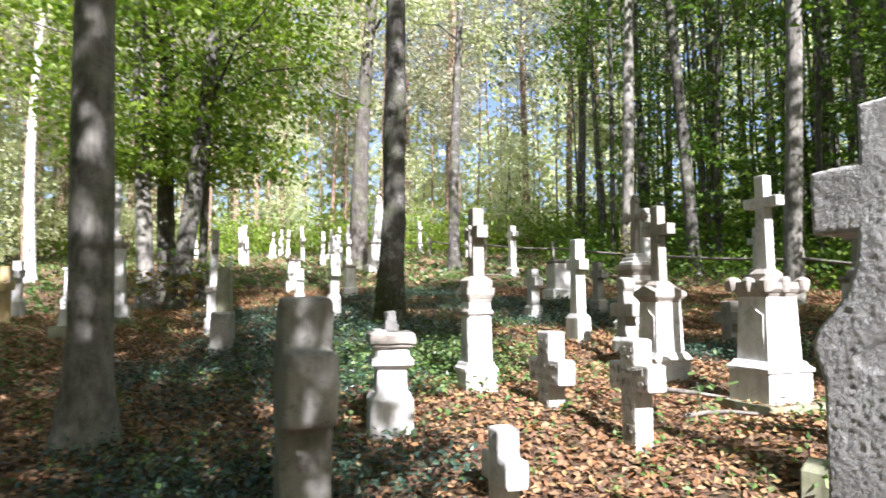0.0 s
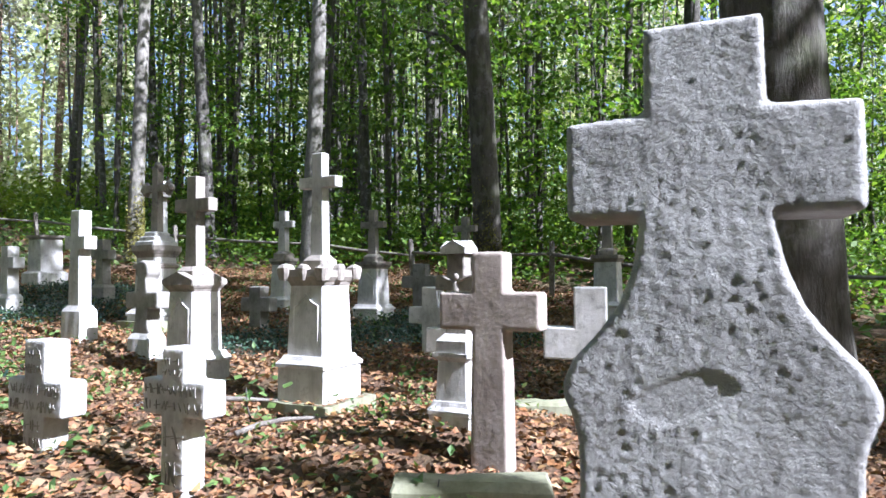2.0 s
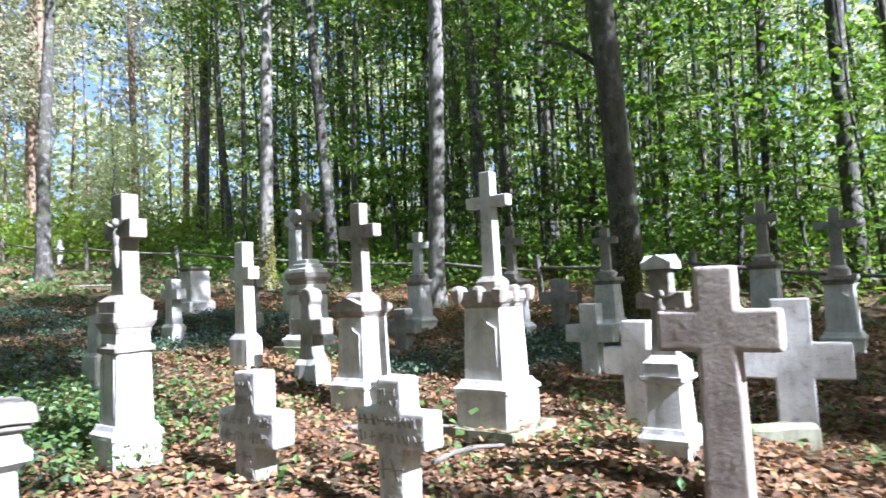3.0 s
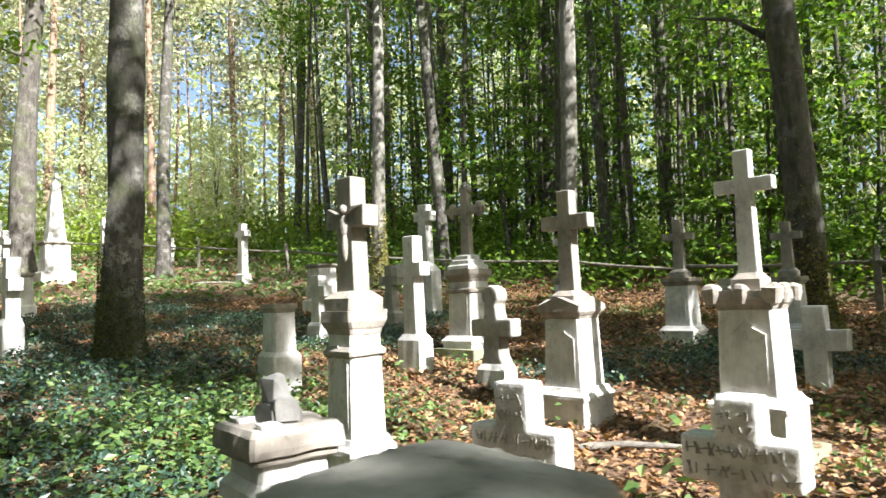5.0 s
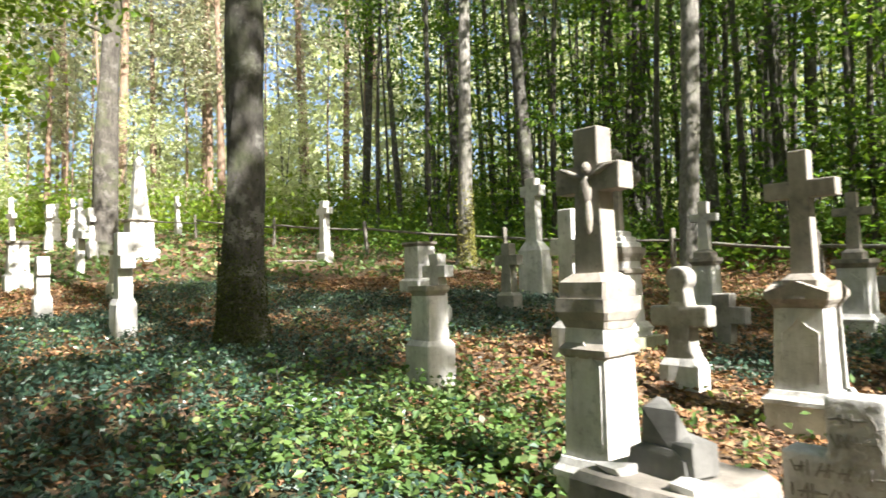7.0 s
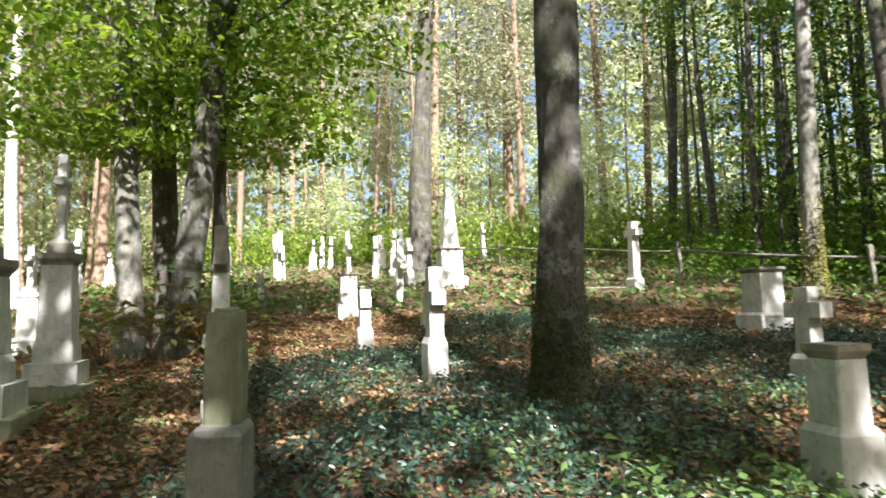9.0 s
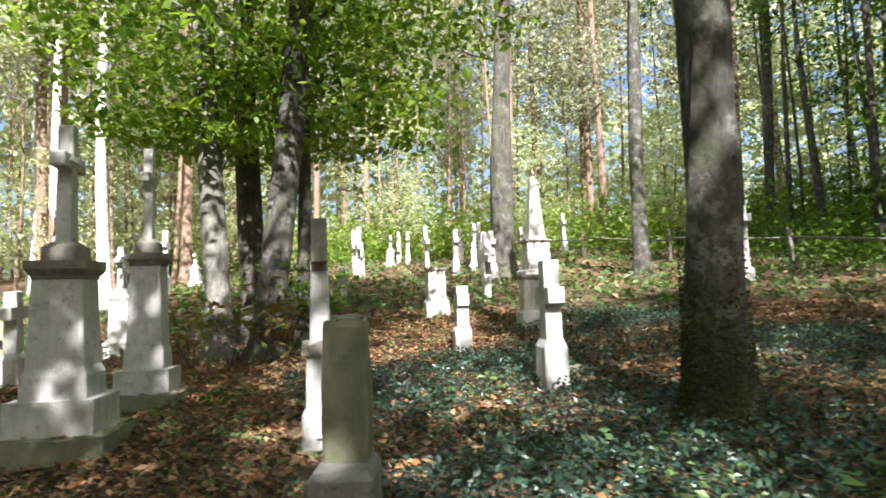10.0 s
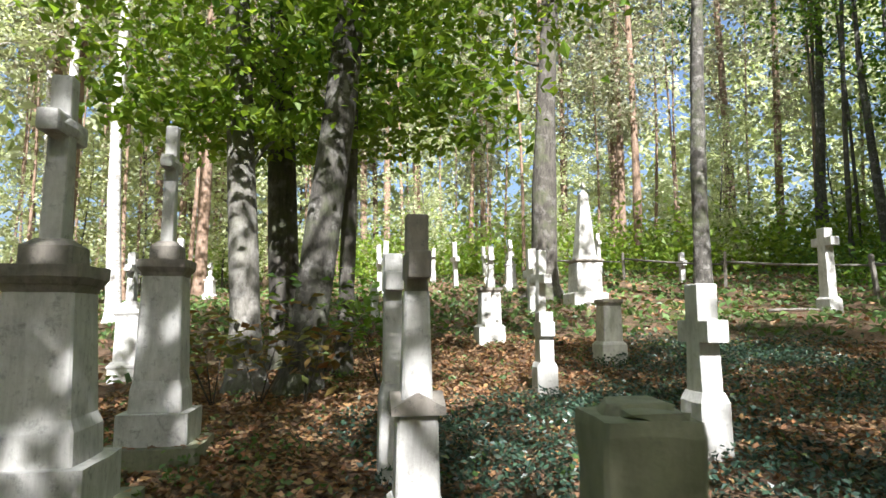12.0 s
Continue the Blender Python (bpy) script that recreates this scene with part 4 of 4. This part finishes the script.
for i in range(2):
    scatter(pine[i], place_list(21, 101 + i, far_left, (-42, 12, 12, 58), 2.4), WOODS, r=random.Random(111 + i))
bush = make_tree("sapling", "leafy sapling at the sunny edge, leaves coloured pale for sun glare", stand(-8.0, 36.0), 6.0, 0.09, (0.0, 0.0, 0.15), BARK_GREY, LEAF_SUN_PALED, (60, 40, 0.16, 1.8, 0.5, 6.2, 0.4, 0.35), limbs=8, group=UNDER, seed=35, sides=8)
scatter(bush, place_list(26, 121, far_left, (-34, 8, 18, 46), 1.8), UNDER, r=random.Random(131))
# thin bare trunks between the tall ones
pole = [make_tree("young_tree", "thin bare-stemmed young tree of the wood", stand(-6.0 + 5 * i, 40.0), 17, 0.15, (0.01, 0.0, 0.18), (BARK_PINE, BARK_DARK)[i], (NEEDLES, LEAF_DARK)[i], (16, 24, 0.24, 1.2, 10.0, 17.0, 0.5, 0.3), limbs=3, group=WOODS, seed=57 + i, sides=7) for i in range(2)]
scatter(pole[0], place_list(48, 161, far_left, (-38, 8, 20, 50), 1.3), WOODS, 0.8, 1.3, random.Random(171))
scatter(pole[1], place_list(100, 162, behind, (2.5, 22, 2, 36), 0.9), WOODS, 0.8, 1.3, random.Random(172))
# trees added out of view behind the walker, whose crowns dapple the light
shade = make_tree("forest_tree", "unseen broad-crowned tree added to dapple the light", stand(9.5, -18.0), 16, 0.34, (0.0, 0.0, 0.2), BARK_GREY, LEAF, (36, 28, 0.25, 2.0, 7.0, 14.5, 0.28, 0.45), limbs=8, group=WOODS, seed=45, sides=9)
GAPS = [(1.3, 4.4, 0.4), (0.8, 3.5, 0.2), (-9.2, 10.4, -0.3), (2.8, 5.6, 0.2), (2.0, 7.0, -0.6), (-1.2, 6.6, -1.0), (-9.2, 17.8, -0.2)]


GLADES = [(-1.1, 7.8, -1.0), (1.3, 2.3, -0.5), (1.0, 1.4, -0.7), (-3.05, 11.3, -0.6), (-2.7, 8.6, -1.2)]


def shading(x, y, open_spots=GAPS):
    """Whether an added shade tree may stand there: its crown leaves the sunny clearings open."""
    if y > 0.8 or x > 17:
        return False
    for a, b, q in open_spots:
        px, py = x - a, y - b
        along = min(max(px * 0.46 - py * 0.888, 7.5), 18.5)
        if math.hypot(px - 0.46 * along, py + 0.888 * along) < 1.7 + q:
            return False
    return True


scatter(shade, [p for p in place_list(140, 141, shading, (-14, 17, -18, 1), 1.6) if p[0] < 14.5 and shading(*p, GLADES)], WOODS, r=random.Random(151))
# two high crowns added out of view to shade the mossy-footed grey tree
high_shade = make_tree("forest_tree", "unseen very tall tree added for the shade of its high crown", stand(6.1, -3.5), 21, 0.42, (0.0, 0.0, 0.1), BARK_DARK, LEAF, (40, 50, 0.28, 1.6, 13.2, 20.5, 0.40, 0.35), limbs=8, group=WOODS, seed=46, sides=9)
scatter(high_shade, [(8.6, -1.6)], WOODS, 0.92, 1.0, random.Random(153))
# one small unseen tree, added to shade the broken monument and the crucifix
scatter(shade, [(1.95, -0.9)], WOODS, 0.62, 0.62, random.Random(154))
scatter(tall[2], place_list(10, 142, lambda x, y: x < -12, (-30, -12, -16, 14), 3.6), WOODS, r=random.Random(152))

# far woods that close the view; their pale colour stands in for haze and glare
rs = np.random.RandomState(7)
n = 140000
an = rs.uniform(0, 2 * math.pi, n // 30)
rad = rs.uniform(42, 75, n // 30)
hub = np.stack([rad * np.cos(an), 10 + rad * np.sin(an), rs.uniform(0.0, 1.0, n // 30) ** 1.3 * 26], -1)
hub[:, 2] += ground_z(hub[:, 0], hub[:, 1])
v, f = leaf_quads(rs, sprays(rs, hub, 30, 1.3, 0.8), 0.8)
tagged(mesh_object("far_woods_foliage", v, f, LEAF_SUN_PALED), "distant green foliage of the wood, coloured pale for sun glare and haze", "foliage", kind="stuff")


# ---- forest floor cover ----
def floor_points(rs, n, box, keep):
    x, y = rs.uniform(box[0], box[1], n), rs.uniform(box[2], box[3], n)
    k = rs.uniform(0, 1, n) < keep(x, y)
    x, y = x[k], y[k]
    return x, y, ground_z(x, y)


PATCHES = [(-2.5, 8.8, 1.4), (-1.8, 10.2, 1.5), (-2.3, 7.6, 1.7), (-1.5, 6.3, 0.7), (0.7, 11.4, 1.0), (4.6, 8.6, 1.3), (-3.6, 12.6, 1.1), (-1.3, 4.0, 1.1), (2.6, 8.6, 0.6), (-4.5, 11.4, 1.0), (1.5, 13.0, 1.3), (-0.5, 13.6, 1.2), (-2.5, 15.5, 1.4)]


def ivy_keep(x, y):
    k = np.zeros_like(x)
    for a, b, r in PATCHES:
        w = 1 + 0.35 * np.sin(2.3 * x + a) * np.sin(2.9 * y + b)
        k = np.maximum(k, np.exp(-(((x - a) ** 2 + (y - b) ** 2) / (r * w) ** 2) ** 2))
    return k


rs = np.random.RandomState(8)
x, y, z = floor_points(rs, 210000, (-9, 9, 1.5, 17), lambda x, y: 0.95 - 0.75 * ivy_keep(x, y))
v, f = leaf_quads(rs, np.stack([x, y, z + rs.uniform(0.0, 0.04, len(x))], -1), 0.054, up=0.72, aspect=0.75)
tagged(mesh_object("leaf_litter", v, f, LITTER), "brown and orange fallen leaves covering the ground", "fallen leaves", kind="stuff")
x, y, z = floor_points(rs, 60000, (-26, 24, 2, 42), lambda x, y: np.where((np.abs(x) < 9) & (y < 17), 0.0, 0.9))
half = rs.uniform(0, 1, len(x)) < 0.33
far = np.stack([x, y, z + rs.uniform(0.0, 0.05, len(x))], -1)
v, f = leaf_quads(rs, far[half], 0.15, up=0.75, aspect=0.75)
tagged(mesh_object("leaf_litter", v, f, LITTER), "fallen leaves under the far trees", "fallen leaves", kind="stuff")
v, f = leaf_quads(rs, far[~half] + np.array([0, 0, 0.05]), 0.16, up=0.6)
tagged(mesh_object("woodland_herbs", v, f, HERB), "low green herbs under the far trees", "herbs", kind="stuff")
x, y, z = floor_points(rs, 330000, (-8, 8, 2, 18), lambda x, y: 0.9 * ivy_keep(x, y))
v, f = leaf_quads(rs, np.stack([x, y, z + rs.uniform(0.01, 0.13, len(x))], -1), 0.045, up=0.62)
tagged(mesh_object("periwinkle_cover", v, f, IVY), "dark glossy green ground cover among the graves", "ground cover", kind="stuff")


def herb_keep(x, y):
    return np.clip(np.sin(1.1 * x + 2.0 * np.sin(0.7 * y)) * np.sin(1.3 * y + 1.4 * np.sin(0.9 * x)), 0, 1)


hx, hy, hz = floor_points(rs, 11000, (-9, 9, 2, 22), lambda x, y: 0.14 + 0.62 * herb_keep(x, y))
c = np.repeat(np.stack([hx, hy, hz], -1), 8, 0)
c = c + np.abs(rs.normal(size=c.shape)) * np.array([0, 0, 0.07]) + rs.normal(size=c.shape) * np.array([0.07, 0.07, 0.0])
v, f = leaf_quads(rs, c, 0.052, up=0.6)
gx2, gy2 = rs.normal(size=800) * 0.65 - 0.75, rs.normal(size=800) * 0.8 + 7.7
c2 = np.repeat(np.stack([gx2, gy2, ground_z(gx2, gy2) + 0.03], -1), 6, 0)
c2 = c2 + np.abs(rs.normal(size=c2.shape)) * np.array([0, 0, 0.07]) + rs.normal(size=c2.shape) * np.array([0.05, 0.05, 0.0])
v2, f2 = leaf_quads(rs, c2, 0.052, up=0.7, aspect=0.8)
v, f = np.concatenate([v, v2]), np.concatenate([f, f2 + len(v)])
tagged(mesh_object("woodland_herbs", v, f, HERB), "low yellow-green herbs growing through fallen leaves", "herbs", kind="stuff")
bx, by, bz = floor_points(rs, 5200, (1, 20, 0, 32), lambda x, y: np.where(fence_side(x, y) > 0.6, 0.9, 0.0))
c = np.repeat(np.stack([bx, by, bz], -1), 21, 0)
c = c + np.abs(rs.normal(size=c.shape)) * np.array([0, 0, 0.45]) + rs.normal(size=c.shape) * np.array([0.3, 0.3, 0.0])
v, f = leaf_quads(rs, c, 0.13, up=0.6)
tagged(mesh_object("bramble_undergrowth", v, f, LEAF), "green brambles and shrubs on the bank behind the fence", "undergrowth", kind="stuff")


bx, by, bz = floor_points(rs, 5200, (-30, 16, 22, 40), lambda x, y: np.where((y > 30 + 0.25 * x) & ((y > 33) | (x > -3)), 0.55, 0.0))
c = np.repeat(np.stack([bx, by, bz], -1), 20, 0)
c = c + np.abs(rs.normal(size=c.shape)) * np.array([0, 0, 1.1]) + rs.normal(size=c.shape) * np.array([0.45, 0.45, 0.0])
v, f = leaf_quads(rs, c, 0.24, up=0.5)
tagged(mesh_object("edge_undergrowth", v, f, LEAF_BRIGHT), "bright green shrubs along the far edge", "undergrowth", kind="stuff")


# fallen leaves that lie on the steps and slabs of monuments
for mx0, my0, lo, hi, top in ((-6.30, 9.42, 0.30, 0.39, 0.142), (-6.75, 10.75, 0.245, 0.315, 0.122), (2.36, 6.22, 0.235, 0.30, 0.092)):
    ring = []
    while len(ring) < 46:
        a, b = rs.uniform(-hi, hi, 2)
        if max(abs(a), abs(b)) > lo:
            ring.append((a, b, 0.006))
    v, f = leaf_quads(rs, np.array(ring), 0.055, up=0.93, aspect=0.75)
    ob = mesh_object("fallen_leaves", v, f, LITTER)
    ob.matrix_world = pose(mx0, my0, gz(mx0, my0) + top, 0, 0, FACING)
    tagged(ob, "brown fallen leaves lying on a mossy grave step", "fallen leaves", kind="stuff")

SHRUB_RED = material("reddish_shrub_leaves", leafy([(0.20, 0.08, 0.03), (0.14, 0.12, 0.03), (0.10, 0.14, 0.03), (0.26, 0.14, 0.05)], 0.35))


def seedling(x, y, h, size, mat, label, n=16, seed=1):
    """A young plant: a few thin stems with spreading leaves."""
    rs = np.random.RandomState(seed)
    t = thing("seedling", pose(x, y, gz(x, y), 0, 0, seed * 40), label, "plant", "seedlings on the forest floor")
    tips = []
    for k in range(max(1, min(4, n // 12))):
        tip = Vector((rs.normal() * h * 0.25, rs.normal() * h * 0.25, h * rs.uniform(0.75, 1.0)))
        part("stem", tube([(0, 0, -0.02), tip * 0.5 + Vector((0.02, 0, 0)), tip], [0.008, 0.006, 0.003], 5), BARK_GREY, t)
        tips.append(np.array(tip))
    c = np.array([tips[i % len(tips)] * rs.uniform(0.45, 1.05) for i in range(n)]) + rs.normal(size=(n, 3)) * np.array([h * 0.22 + size * 0.5, h * 0.22 + size * 0.5, size * 0.5])
    v, f = leaf_quads(rs, c, size, up=0.75)
    o = mesh_object("leaves", v, f, mat)
    o.parent = t
    return t


GREEN_PLANT = "young green seedling in fallen leaves"
for i, (x, y, h, size, n) in enumerate(((1.78, 6.02, 0.30, 0.10, 12), (1.95, 4.05, 0.24, 0.09, 12), (1.35, 5.75, 0.34, 0.11, 12), (-3.6, 11.2, 0.25, 0.09, 16), (-1.5, 8.6, 0.28, 0.09, 14), (-1.1, 9.3, 0.30, 0.09, 14), (2.3, 5.1, 0.16, 0.08, 10), (-5.2, 11.9, 0.35, 0.10, 18))):
    seedling(x, y, h, size, HERB, GREEN_PLANT, n, 5 + i)
for i, (x, y, h, n) in enumerate(((-7.1, 12.5, 1.1, 130), (-7.5, 12.3, 0.8, 90), (-6.6, 12.5, 0.7, 90), (-6.9, 13.3, 1.4, 150), (-6.2, 13.4, 1.1, 110))):
    seedling(x, y, h, 0.13, (SHRUB_RED, LEAF)[i > 2], "bushy shrub with reddish and green leaves at a tree's foot", n, 25 + i)


def stick(x, y, length, turn, r=0.02):
    pts = [(f * length - length / 2, 0.05 * math.sin(f * 5), 0.03 + 0.03 * math.sin(f * 3)) for f in (0, 0.25, 0.5, 0.75, 1)]
    ob = part("fallen_branch", tube(pts, [r, r * 0.9, r * 0.8, r * 0.6, r * 0.3], 7), WOOD, None)
    ob.matrix_world = pose(x, y, gz(x, y), 0, 0, turn)
    tagged(ob, "fallen grey branch lying on dead leaves", "branch", "fallen branches")


for x, y, length, turn, r in ((1.6, 6.5, 1.0, -20, 0.03), (1.9, 5.7, 0.7, 10, 0.02), (2.2, 8.6, 0.8, -50, 0.02), (-3.4, 4.2, 1.2, 5, 0.02), (-4.2, 7.3, 0.8, 60, 0.02), (-0.8, 20.2, 1.6, 40, 0.03)):
    stick(x, y, length, turn, r)
